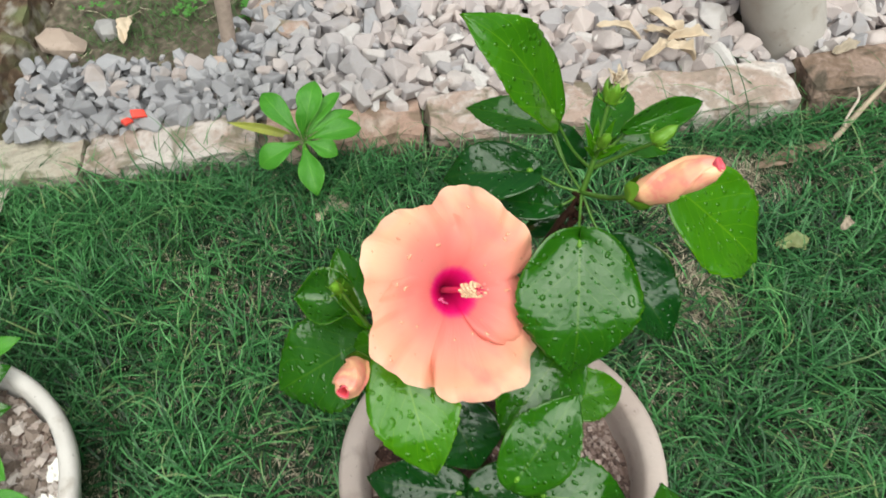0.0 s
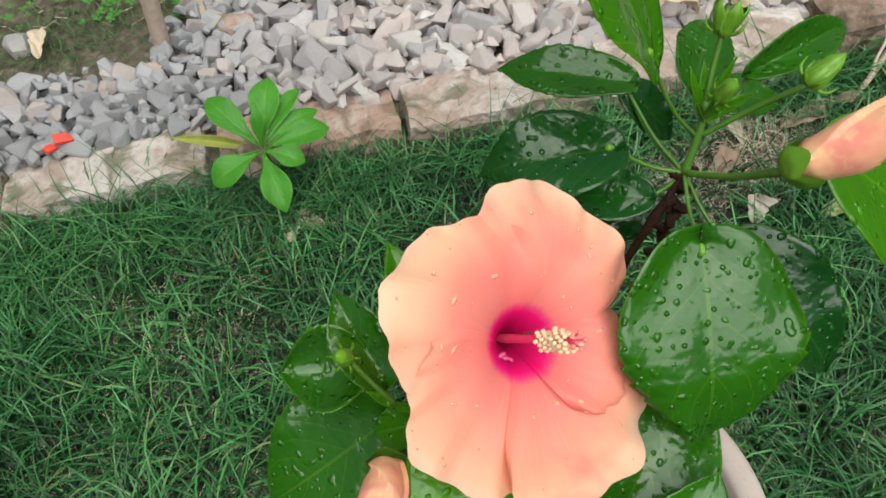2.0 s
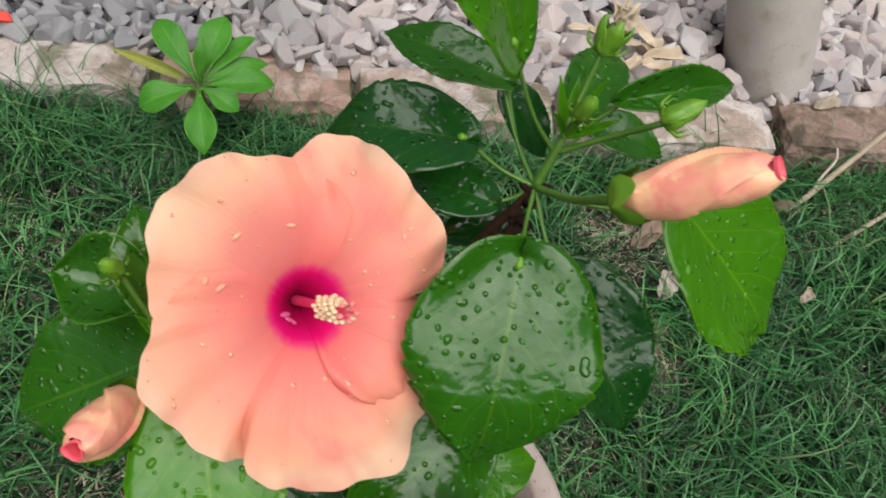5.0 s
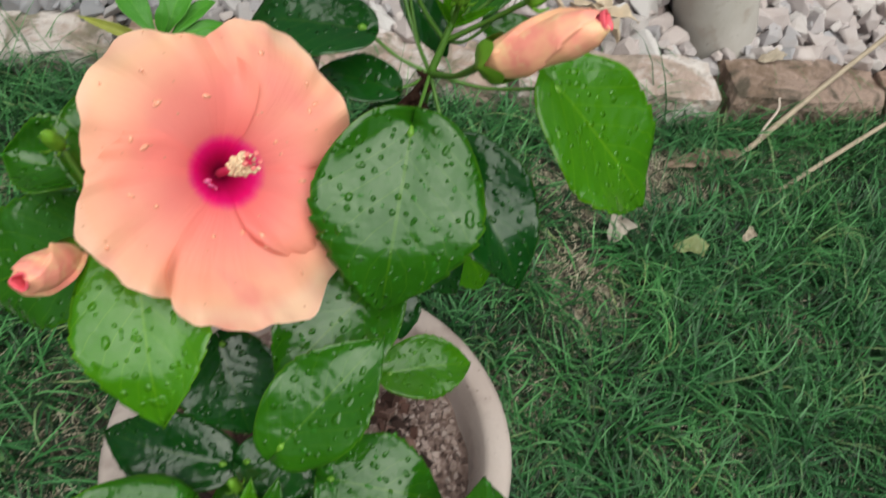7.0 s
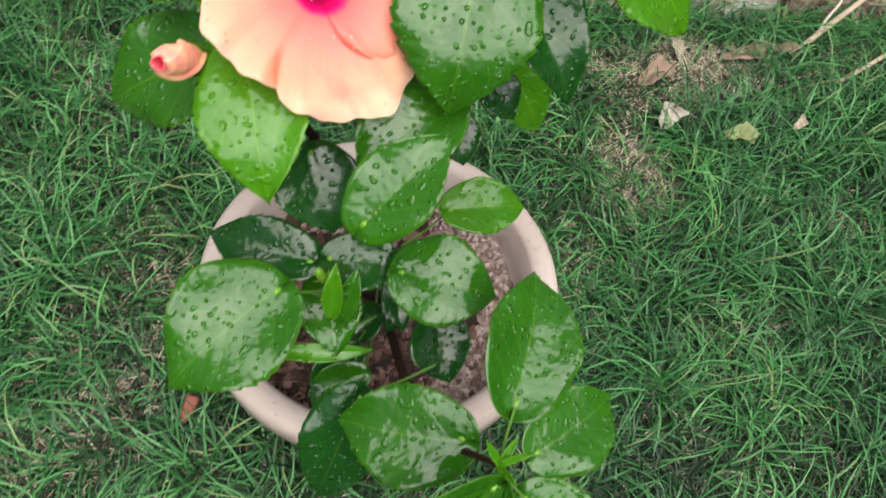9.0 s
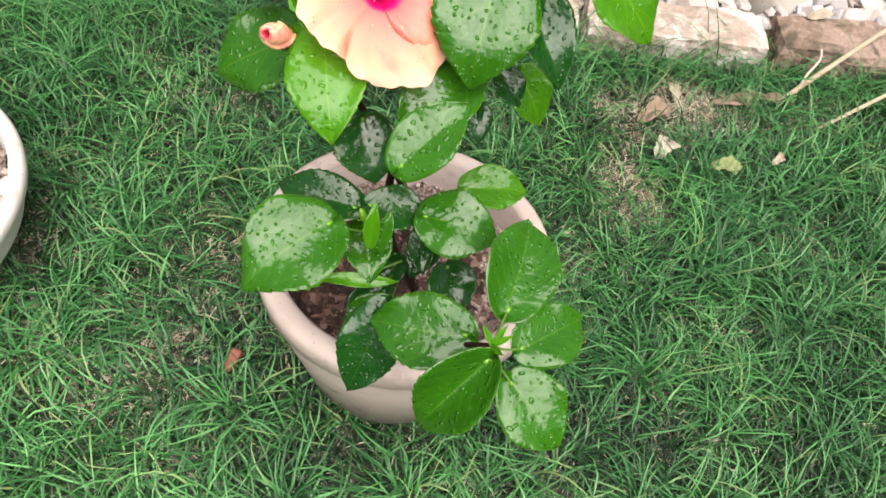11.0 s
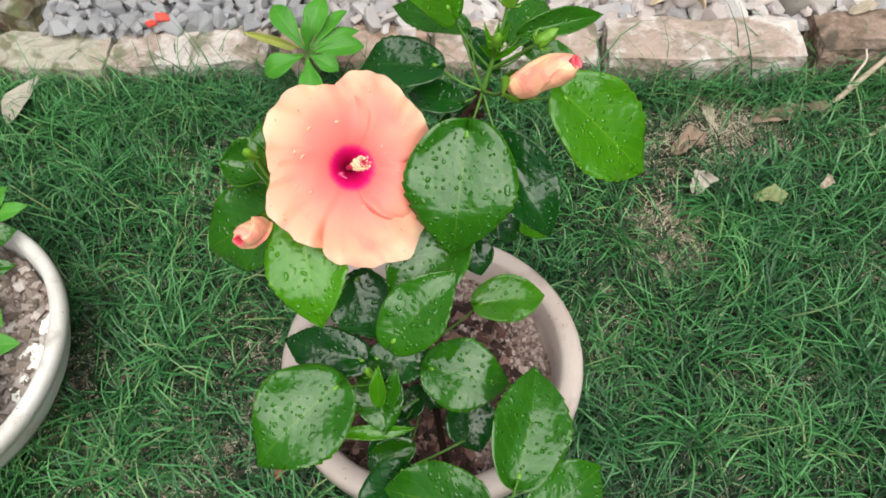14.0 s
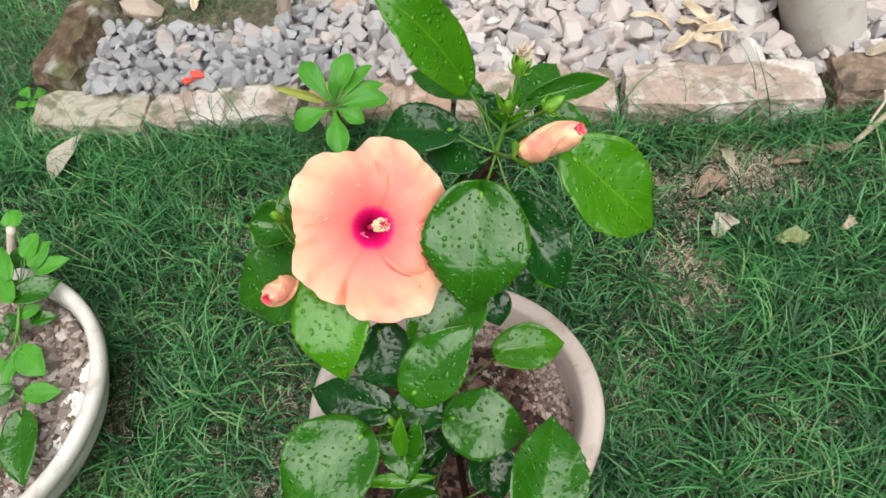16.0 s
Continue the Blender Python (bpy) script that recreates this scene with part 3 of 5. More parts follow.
blades("lawn_grass", 62000, (-4.15, 4.15, -3.15, 0.80), (0.06, 0.12), (0.0045, 0.0075), GRASS, "coarse green lawn grass over the rest of the garden", (0.3, 1.2), 16, keep=0.4, outside=(-0.93, 1.03, -0.10, 0.85))
blades("lawn_grass", 18000, (-4.15, -0.66, 0.80, 3.55), (0.06, 0.12), (0.0045, 0.0075), GRASS, "coarse green lawn grass beside the bed", (0.3, 1.2), 17, keep=0.4, outside=(-1.14, -0.60, 0.75, 1.48))
blades("dry_grass", 24000, (-0.95, 1.05, -0.12, 0.82), (0.015, 0.05), (0.0006, 0.0014), STRAW, "dry straw-coloured grass bits lying in the lawn", (1.1, 1.55), 13, lift=0.004, only=True)
blades("tall_grass", 2400, (-0.66, 0.95, 0.755, 0.840), (0.06, 0.125), (0.0012, 0.0022), GRASS, "longer grass blades growing along the brick edge", (0.1, 0.7), 14, keep=0.0)

blades("tall_grass", 46, (0.16, 0.66, 0.755, 0.790), (0.12, 0.19), (0.0018, 0.0030), GRASS, "long single grass stems reaching over the bricks", (0.1, 0.8), 18, keep=0.0)


# ---- pots ----
def heap(q):
    """Uneven height of potting soil."""
    return 0.007 * noise.noise((q[0] * 30, q[1] * 30, 5)) + 0.003 * noise.noise((q[0] * 110, q[1] * 110, 2))


def pot(name, at, top, radius, foot, normal, clay, label, soil_depth, lip, rim_width=0.017):
    n = unit(normal)
    ob = thing(name, at, label, "flower pot")
    rim = np.asarray(at) + np.array([0, 0, top])
    r, h = radius, top / n[2]
    prof = [(0.0, -h), (foot * 0.9, -h), (foot, -h + 0.004), (foot + (r - foot) * 0.72, -lip - 0.030), (r - 0.010, -lip - 0.012), (r - 0.006, -lip), (r - 0.001, -lip + 0.004), (r, -0.008), (r - 0.002, -0.002), (r - 0.006, 0.0), (r - rim_width, 0.0), (r - rim_width - 0.004, -0.004), (r - rim_width - 0.008, -0.03), (r - 0.034, -0.08), (0.0, -0.082)]
    pts, f = lathe(prof, rim, normal, 80, 0.0025)
    part_mesh = from_arrays("pot_wall", pts, f)
    link("pot_wall", part_mesh, clay, ob)
    # soil, heaped unevenly
    a = np.linspace(0, 2 * np.pi, 60, endpoint=False)
    rings = []
    x = unit(np.cross((0, 1, 0), n))
    y = np.cross(n, x)
    for k, rr in enumerate(np.linspace(0.002, r - 0.024, 22)):
        p = rim - n * soil_depth + rr * (np.cos(a)[:, None] * x + np.sin(a)[:, None] * y)
        hgt = np.array([heap(q) for q in p])
        rings.append(p + hgt[:, None] * n)
    pts, f = sheet(np.array(rings), wrap=True)
    link("soil", from_arrays("soil", pts, f), POT_SOIL, ob, "brown crumbly potting soil")
    return ob, rim - n * soil_depth, n


def bits(name, centre, n, radius, count, size, material, label, parent, flat=0.5, seed=3, keep=None):
    """Crumbs and chips that lie on soil, in one mesh."""
    r = np.random.default_rng(seed)
    x = unit(np.cross((0, 1, 0), n))
    y = np.cross(n, x)
    cube = np.array([(i, j, k) for i in (-1, 1) for j in (-1, 1) for k in (-1, 1)], float)
    faces0 = [(0, 1, 3, 2), (4, 6, 7, 5), (0, 4, 5, 1), (2, 3, 7, 6), (0, 2, 6, 4), (1, 5, 7, 3)]
    verts, faces = [], []
    while len(faces) < 6 * count:
        rr, a = radius * math.sqrt(r.random()), r.uniform(0, 6.283)
        if keep and not keep(rr / radius, a, r):
            continue
        s = size * r.uniform(0.4, 1.4)
        m = np.array(Euler(r.uniform(-0.7, 0.7, 3) + np.array([0, 0, r.uniform(0, 6.28)])).to_matrix())
        shape = cube * r.uniform(0.5, 1.0, (8, 3)) * (s, s * r.uniform(0.4, 1), s * flat)
        p = np.asarray(centre) + rr * (math.cos(a) * x + math.sin(a) * y)
        p = p + (heap(p) + 0.001 + 0.35 * s * flat) * n
        o = len(verts)
        verts += list(shape @ m.T + p)
        faces += [tuple(o + i for i in f) for f in faces0]
    return tagged(link(name, from_arrays(name, np.array(verts), faces), material, parent, label, smooth=False), kind="stuff")


main_pot, main_soil, main_n = pot("flower_pot", POT_AT, 0.180, 0.1405, 0.100, POT_TILT, POT, "round cement flower pot with thick pale rim", 0.038, 0.030)
bits("soil_litter", main_soil, main_n, 0.112, 3600, 0.0024, CRUMBS, "loose soil crumbs", main_pot, 0.7, 21)
bits("bark_mulch", main_soil, main_n, 0.108, 2700, 0.0062, BARK_BITS, "dark brown bark mulch chips", main_pot, 0.5, 22, lambda q, a, r: math.cos(a - 3.75) > 0.15 + 0.3 * r.random() or (q < 0.75 and r.random() < 0.10))
side_pot, side_soil, side_n = pot("flower_pot", POT2_AT, 0.115, 0.183, 0.130, (0, 0.05, 1), POT_PALE, "wide whitewashed clay pot with rounded pale rim", 0.028, 0.022, 0.012)
bits("rough_soil", side_soil, side_n, 0.160, 3000, 0.0042, CHIPS, "lumpy brown soil", side_pot, 0.8, 23)
bits("coarse_soil", side_soil, side_n, 0.155, 900, 0.0064, CHIPS, "flaky pale soil lumps", side_pot, 0.8, 27)
bits("lime_patch", (-0.402, 0.375, 0.091), side_n, 0.017, 260, 0.0024, LIME, "patch of white lime on soil", side_pot, 0.5, 24)
bits("lime_patch", (-0.404, 0.338, 0.091), side_n, 0.015, 180, 0.0024, LIME, "patch of white lime on soil", side_pot, 0.5, 26)
bits("lime_patch", (-0.398, 0.412, 0.091), side_n, 0.011, 110, 0.0024, LIME, "patch of white lime on soil", side_pot, 0.5, 25)


# ---- hibiscus ----
plant = thing("hibiscus_plant", tuple(main_soil), "hibiscus with wet glossy leaves and one peach flower, in the pot", "plant")
NODE = (0.071, 0.396, 0.461)
FRONT = (0.072, 0.150, 0.360)
ROOT = (0.024, 0.322, 0.135)
tube("main_stem", [ROOT, (0.004, 0.326, 0.22), (0.008, 0.342, 0.31), (0.034, 0.372, 0.41), NODE], [0.0050, 0.0042, 0.0032, 0.0020, 0.0023], BARK, plant, "brown woody stem", 9, 0.34)
tube("side_stem", [(0.026, 0.318, 0.165), (0.030, 0.262, 0.22), (0.045, 0.185, 0.290), FRONT], [0.0042, 0.0034, 0.0024, 0.0013], BARK, plant, "brown woody stem", 9, 0.10)
tube("side_stem", [(0.022, 0.322, 0.155), (0.000, 0.290, 0.235), (-0.008, 0.262, 0.300), (-0.006, 0.256, 0.325)], [0.004, 0.0034, 0.0026, 0.002], BARK, plant, "brown woody stem", 9, 0.10)
tube("side_stem", [(0.024, 0.325, 0.25), (-0.012, 0.335, 0.33), (-0.045, 0.345, 0.395), (-0.062, 0.350, 0.420)], [0.0036, 0.003, 0.0024, 0.002], BARK, plant, "brown woody stem", 9, 0.10)
tube("shoot", [NODE, (0.076, 0.402, 0.476), (0.079, 0.408, 0.487)], [0.0019, 0.0016, 0.0013], GREEN_STEM, plant, "green young shoot", 8)
for k in range(16):
    a = 2.4 * k
    d = np.array([math.cos(a), math.sin(a), 0.5 * math.sin(3 * a)])
    p = np.array(NODE) + (-0.0016 * k * 0.6, -0.0022 * k * 0.6, -0.0035 * k * 0.6)
    tube("leaf_scar", [p, p + 0.0042 * d, p + 0.0062 * d], [0.0022, 0.0018, 0.0009], BARK, plant, sides=6, knots=0.2)
CROWN = (0.078, 0.405, 0.480)
SHOOT = (0.076, 0.402, 0.474)
LEFT = (-0.062, 0.350, 0.420)
MIDDLE = (-0.008, 0.262, 0.300)

# narrow stipules where the leaf stalks meet
for foot, ways in ((CROWN, ((0.010, 0.006, 0.024), (-0.006, 0.010, 0.020), (0.016, -0.004, 0.014), (-0.010, -0.006, 0.018), (0.004, 0.016, 0.016))), (FRONT, ((0.012, 0.004, 0.008), (-0.006, 0.010, 0.008), (0.006, -0.010, 0.009), (0.010, 0.012, 0.004))), (LEFT, ((0.008, -0.008, 0.010), (-0.010, 0.004, 0.010)))):
    for w in ways:
        leaf(plant, foot, np.array(foot) + w, 0.0042, (-w[0] * 20, -0.5, 0.8), fold=0.5, curl=-0.2, tone=0.8, wet=0, name="stipule")

# leaves: stalk end, tip, width, the way the blade faces; lowest tones include shade
leaf(plant, (-0.047, 0.330, 0.427), (-0.035, 0.264, 0.397), 0.053, (0.00, -0.38, 0.93), fold=0.15, curl=0.35, tone=0.80, wet=0.80, stalk=(-0.030, 0.342, 0.395))  # below the flower
leaf(plant, (0.008, 0.258, 0.385), (0.049, 0.292, 0.416), 0.043, (-0.20, -0.51, 0.83), fold=0.25, curl=0.20, tone=0.5, wet=0.25, stalk=(0.028, 0.300, 0.290))  # inner right
leaf(plant, (0.060, 0.361, 0.466), (0.049, 0.301, 0.419), 0.072, (-0.05, -0.61, 0.79), fold=0.12, curl=0.42, tone=0.4, wet=1.7, stalk=NODE)  # big beside flower
leaf(plant, (0.081, 0.366, 0.446), (0.113, 0.316, 0.414), 0.044, (0.10, -0.50, 0.86), fold=0.50, curl=0.35, tone=0.25, wet=1.2, stalk=NODE)  # behind the big one
leaf(plant, (-0.035, 0.252, 0.325), (-0.092, 0.201, 0.314), 0.071, (0.06, -0.28, 0.96), fold=0.20, curl=0.35, tone=0.60, wet=0.7, stalk=MIDDLE)  # left low
leaf(plant, (0.068, 0.346, 0.250), (0.127, 0.357, 0.243), 0.043, (0.17, -0.30, 0.94), fold=0.25, curl=0.20, tone=0.75, wet=0.50, stalk=(0.036, 0.330, 0.225))  # over the rim
leaf(plant, (0.085, 0.180, 0.345), (0.101, 0.253, 0.352), 0.054, (0.22, -0.12, 0.97), fold=0.34, curl=0.20, tone=0.55, wet=0.80, stalk=FRONT)  # right front
leaf(plant, (0.062, 0.168, 0.333), (-0.004, 0.181, 0.317), 0.053, (-0.29, -0.28, 0.91), fold=0.18, curl=0.20, tone=0.45, wet=0.90, stalk=(0.062, 0.185, 0.320))  # front
leaf(plant, (0.010, 0.198, 0.308), (-0.017, 0.152, 0.259), 0.046, (-0.18, -0.67, 0.72), fold=0.15, curl=0.20, tone=0.3, wet=0.50, stalk=(0.052, 0.220, 0.290))  # front under
leaf(plant, (0.094, 0.159, 0.337), (0.142, 0.190, 0.330), 0.044, (0.25, -0.19, 0.95), fold=0.20, curl=0.20, tone=0.6, wet=0.40, stalk=FRONT)  # front right
leaf(plant, (0.099, 0.398, 0.345), (0.125, 0.377, 0.305), 0.039, (0.37, -0.70, 0.61), fold=0.25, curl=0.20, tone=0.85, wet=0.10, stalk=(0.045, 0.376, 0.420))  # small right
leaf(plant, (-0.041, 0.385, 0.397), (-0.048, 0.423, 0.423), 0.023, (0.04, -0.57, 0.82), fold=0.40, curl=0.20, tone=0.80, wet=0.10, stalk=(-0.045, 0.345, 0.390))  # behind flower left
leaf(plant, (-0.019, 0.275, 0.310), (-0.081, 0.297, 0.308), 0.040, (-0.13, -0.29, 0.95), fold=0.25, curl=0.20, tone=0.3, wet=0.50, stalk=MIDDLE)  # dark low left
leaf(plant, (0.051, 0.328, 0.405), (0.007, 0.285, 0.383), 0.052, (-0.07, -0.40, 0.91), fold=0.25, curl=0.20, tone=0.45, wet=0.80, stalk=(0.036, 0.360, 0.395))  # under flower
leaf(plant, (0.029, 0.262, 0.327), (0.085, 0.249, 0.325), 0.053, (-0.04, -0.32, 0.95), fold=0.15, curl=0.5, tone=0.45, wet=1.00, stalk=(0.010, 0.275, 0.285))  # centre right
leaf(plant, (0.117, 0.375, 0.478), (0.175, 0.352, 0.429), 0.061, (0.41, -0.54, 0.73), fold=0.20, curl=0.20, tone=0.95, wet=0.35, stalk=NODE)  # far right hanging
leaf(plant, (0.043, 0.406, 0.475), (-0.009, 0.416, 0.466), 0.038, (-0.22, -0.29, 0.93), fold=0.25, curl=0.4, tone=0.25, wet=1.8, stalk=NODE)  # behind flower top
leaf(plant, (0.052, 0.4105, 0.5140), (0.0085, 0.417, 0.582), 0.043, (0.69, -0.57, 0.49), fold=0.20, curl=0.25, tone=0.95, wet=0.30, stalk=SHOOT)  # top tall
leaf(plant, (0.0595, 0.434, 0.477), (0.014, 0.463, 0.475), 0.025, (-0.22, -0.20, 0.95), fold=0.25, curl=0.20, tone=0.50, wet=0.60, stalk=NODE)  # top left
leaf(plant, (0.064, 0.441, 0.466), (0.085, 0.427, 0.443), 0.022, (0.36, -0.62, 0.70), fold=0.25, curl=0.20, tone=0.20, wet=0.50, stalk=NODE)  # top small
leaf(plant, (0.0962, 0.410, 0.495), (0.1470, 0.426, 0.494), 0.017, (0.19, -0.50, 0.83), fold=0.90, curl=0.20, tone=0.60, wet=0.30, stalk=CROWN)  # top right curled
leaf(plant, (0.091, 0.433, 0.466), (0.118, 0.473, 0.466), 0.027, (0.16, -0.11, 0.98), fold=0.25, curl=0.20, tone=0.35, wet=0.20, stalk=CROWN)  # top back
leaf(plant, (0.103, 0.438, 0.454), (0.140, 0.431, 0.443), 0.021, (0.20, -0.38, 0.91), fold=0.25, curl=0.20, tone=0.50, wet=0.20, stalk=SHOOT)  # top back low
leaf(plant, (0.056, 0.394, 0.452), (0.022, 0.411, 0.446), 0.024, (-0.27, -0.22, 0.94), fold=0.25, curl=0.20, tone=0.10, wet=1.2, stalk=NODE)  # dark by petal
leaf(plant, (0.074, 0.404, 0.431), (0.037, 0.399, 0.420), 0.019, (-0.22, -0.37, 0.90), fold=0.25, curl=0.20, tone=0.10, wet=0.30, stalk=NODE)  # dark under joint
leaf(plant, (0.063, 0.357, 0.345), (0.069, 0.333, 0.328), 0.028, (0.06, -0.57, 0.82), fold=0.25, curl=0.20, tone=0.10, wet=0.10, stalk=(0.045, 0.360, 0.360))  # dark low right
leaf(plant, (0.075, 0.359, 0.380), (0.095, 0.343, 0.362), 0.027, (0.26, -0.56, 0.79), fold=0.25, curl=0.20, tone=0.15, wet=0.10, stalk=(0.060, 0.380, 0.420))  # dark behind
leaf(plant, (-0.071, 0.366, 0.428), (-0.103, 0.371, 0.430), 0.035, (0.01, -0.33, 0.94), fold=0.0, curl=-0.75, tone=0.60, wet=0.30, stalk=LEFT, cup=0.8)  # cupped left
leaf(plant, (-0.065, 0.359, 0.425), (-0.074, 0.391, 0.446), 0.026, (0.09, -0.55, 0.83), fold=0.50, curl=0.20, tone=0.45, wet=0.10, stalk=LEFT)  # upright left
leaf(plant, (-0.067, 0.351, 0.402), (-0.127, 0.340, 0.370), 0.062, (-0.36, -0.49, 0.80), fold=0.10, curl=0.20, tone=0.45, wet=1.5, stalk=LEFT)  # left big
leaf(plant, (-0.051, 0.343, 0.414), (-0.074, 0.347, 0.402), 0.018, (-0.48, -0.29, 0.83), fold=0.60, curl=0.20, tone=0.80, wet=0.10, stalk=LEFT)  # left folded light
leaf(plant, (-0.020, 0.318, 0.362), (-0.008, 0.282, 0.333), 0.051, (0.09, -0.61, 0.79), fold=0.25, curl=0.20, tone=0.05, wet=0, stalk=(-0.012, 0.335, 0.345))  # under the flower, dark and without dew for the shade there
leaf(plant, (-0.011, 0.275, 0.316), (0.036, 0.271, 0.316), 0.036, (-0.03, -0.33, 0.94), fold=0.25, curl=0.20, tone=0.3, wet=0.80, stalk=MIDDLE)  # mid wet
leaf(plant, (-0.013, 0.271, 0.297), (-0.005, 0.227, 0.288), 0.039, (-0.02, -0.20, 0.98), fold=0.25, curl=0.20, tone=0.50, wet=0.50, stalk=MIDDLE)  # mid small
leaf(plant, (-0.007, 0.241, 0.316), (-0.005, 0.257, 0.345), 0.012, (-0.05, -0.87, 0.49), fold=0.50, curl=0.20, tone=0.90, wet=0.10, stalk=MIDDLE)  # young
leaf(plant, (-0.001, 0.242, 0.310), (0.006, 0.261, 0.333), 0.013, (-0.13, -0.74, 0.65), fold=0.40, curl=0.20, tone=0.70, wet=0.10, stalk=MIDDLE)  # young second
leaf(plant, (-0.036, 0.229, 0.282), (0.016, 0.233, 0.282), 0.012, (0.03, -0.33, 0.94), fold=0.30, curl=0.20, tone=1.00, wet=0.00, stalk=(0.018, 0.260, 0.265))  # pale sliver
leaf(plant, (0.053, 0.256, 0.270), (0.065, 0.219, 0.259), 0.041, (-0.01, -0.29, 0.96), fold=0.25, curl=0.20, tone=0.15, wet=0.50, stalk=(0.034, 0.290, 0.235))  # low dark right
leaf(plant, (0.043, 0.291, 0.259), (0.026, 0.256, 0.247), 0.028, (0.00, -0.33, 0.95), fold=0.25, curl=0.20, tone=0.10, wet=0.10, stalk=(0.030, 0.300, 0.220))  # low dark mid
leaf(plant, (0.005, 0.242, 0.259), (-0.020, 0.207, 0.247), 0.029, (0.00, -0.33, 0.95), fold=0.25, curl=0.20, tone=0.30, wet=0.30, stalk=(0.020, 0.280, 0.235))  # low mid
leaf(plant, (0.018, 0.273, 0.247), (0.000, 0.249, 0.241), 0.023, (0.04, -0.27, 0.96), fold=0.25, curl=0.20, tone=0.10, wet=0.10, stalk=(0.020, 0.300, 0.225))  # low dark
leaf(plant, (0.071, 0.142, 0.359), (0.032, 0.111, 0.316), 0.044, (-0.31, -0.62, 0.72), fold=0.95, curl=0.20, tone=0.70, wet=0.70, stalk=FRONT)  # front folded
leaf(plant, (0.089, 0.141, 0.328), (0.127, 0.107, 0.305), 0.049, (0.13, -0.45, 0.88), fold=0.20, curl=0.20, tone=0.70, wet=0.80, stalk=FRONT)  # front lowest
leaf(plant, (0.031, 0.287, 0.270), (0.035, 0.252, 0.259), 0.023, (-0.00, -0.30, 0.95), fold=0.25, curl=0.20, tone=0.20, wet=0.20, stalk=(0.022, 0.300, 0.215))  # low between
leaf(plant, (0.011, 0.225, 0.259), (-0.024, 0.214, 0.247), 0.027, (-0.18, -0.40, 0.90), fold=0.25, curl=0.20, tone=0.40, wet=0.20, stalk=(0.018, 0.270, 0.225))  # low pale

# flower: a frame at its throat
FACE = unit((0.28, -0.555, 0.785))
ACROSS = unit(np.cross((0, 0.83, 0.55), FACE))
UPWARD = np.cross(FACE, ACROSS)
THROAT = np.array([-0.012, 0.349, 0.449]) - 0.021 * FACE
bloom = tagged(link("flower", from_arrays("flower", *sheet(np.array([[THROAT - FACE * h + r * (math.cos(a) * ACROSS + math.sin(a) * UPWARD) for a in np.linspace(0, 6.283, 14, endpoint=False)] for r, h in ((0.001, 0.016), (0.006, 0.014), (0.0085, 0.004), (0.0095, -0.006))]), wrap=True)), CALYX, plant), "open peach hibiscus flower with crimson throat")


def petal(at, reach, spread, seed, lift=0.0, roll=0.0, reflex=0.0, dip=0.0, taper=0.28, power=2.6):
    """One petal: at: its middle angle; reach: radius; roll: one side lifted over the flower; reflex: the far edge bent back; taper: how its free side falls away."""
    r = np.random.default_rng(seed)
    ph = r.uniform(0, 6.28, 6)
    s, a = np.meshgrid(np.linspace(0.02, 1, 44), np.linspace(-1, 1, 49), indexing="ij")
    edge = reach * (1 - np.where(a < 0, taper * np.abs(a) ** power, 0.28 * np.abs(a) ** 2.6) + 0.024 * np.sin(6.5 * a + ph[0]) + 0.015 * np.sin(14 * a + ph[1]) + 0.007 * np.sin(31 * a + ph[2]))
    edge = edge * (1 - dip * np.exp(-(((a + 0.42) / 0.25) ** 2)))
    rad = s * edge
    th = radians(at) + a * radians(spread) * (0.86 + 0.14 * np.minimum(1, s * 2.2)) - 0.10 * np.sin(np.pi * s)
    h = 0.0345 * (1 - np.exp(-rad / 0.0135)) - 0.004 * s**4
    # each petal overlaps the next; ruffled rim, soft pleats along the veins, crumpled skin
    h += lift * s**1.7 - 0.0026 * a * s**1.8
    h += 0.0030 * s**4 * np.sin(6 * a + ph[2]) + 0.0019 * s**6 * np.sin(15 * a + ph[3]) + 0.0008 * s**8 * np.sin(29 * a + ph[5])
    h += 0.00080 * s**1.5 * np.sin(9 * a + ph[1]) + 0.00010 * s * np.sin(21 * a + ph[4])
    h += 0.0012 * s**2 * np.sin(9 * s + 5 * a + ph[4]) * np.sin(7 * a - 3 * s + ph[5])
    fold = np.clip((a * np.sign(roll) - 0.1) / 0.9, 0, 1) if roll else 0 * a
    h += abs(roll) * 0.020 * np.sin(fold * 2.4) * s**1.5
    th -= roll * fold**1.5 * s * 0.55
    h -= reflex * np.clip((s - 0.55) / 0.45, 0, 1) ** 2
    rad = rad * (1 - 4 * reflex * np.clip((s - 0.72) / 0.28, 0, 1) ** 2)
    pts = THROAT + h[..., None] * FACE + (rad * np.cos(th))[..., None] * ACROSS + (rad * np.sin(th))[..., None] * UPWARD
    verts, faces = sheet(pts)
    link("petal", from_arrays("petal", verts, faces, np.stack([rad / 0.056, a * 0.5 + 0.5], -1).reshape(-1, 2)), PETAL, bloom)
    return pts


def petal_drops(pts, count, seed):
    r = np.random.default_rng(seed)
    i, j = r.integers(16, 43, count), r.integers(4, 44, count)
    nn = np.cross(pts[i, j + 1] - pts[i, j - 1], pts[i + 1 - (i > 42), j] - pts[i - 1, j])
    nn *= np.sign((nn * FACE).sum(1))[:, None]
    drops("dew", pts[i, j], nn, 0.0003 + 0.0008 * r.random(count) ** 2, bloom, DEW_PETAL)


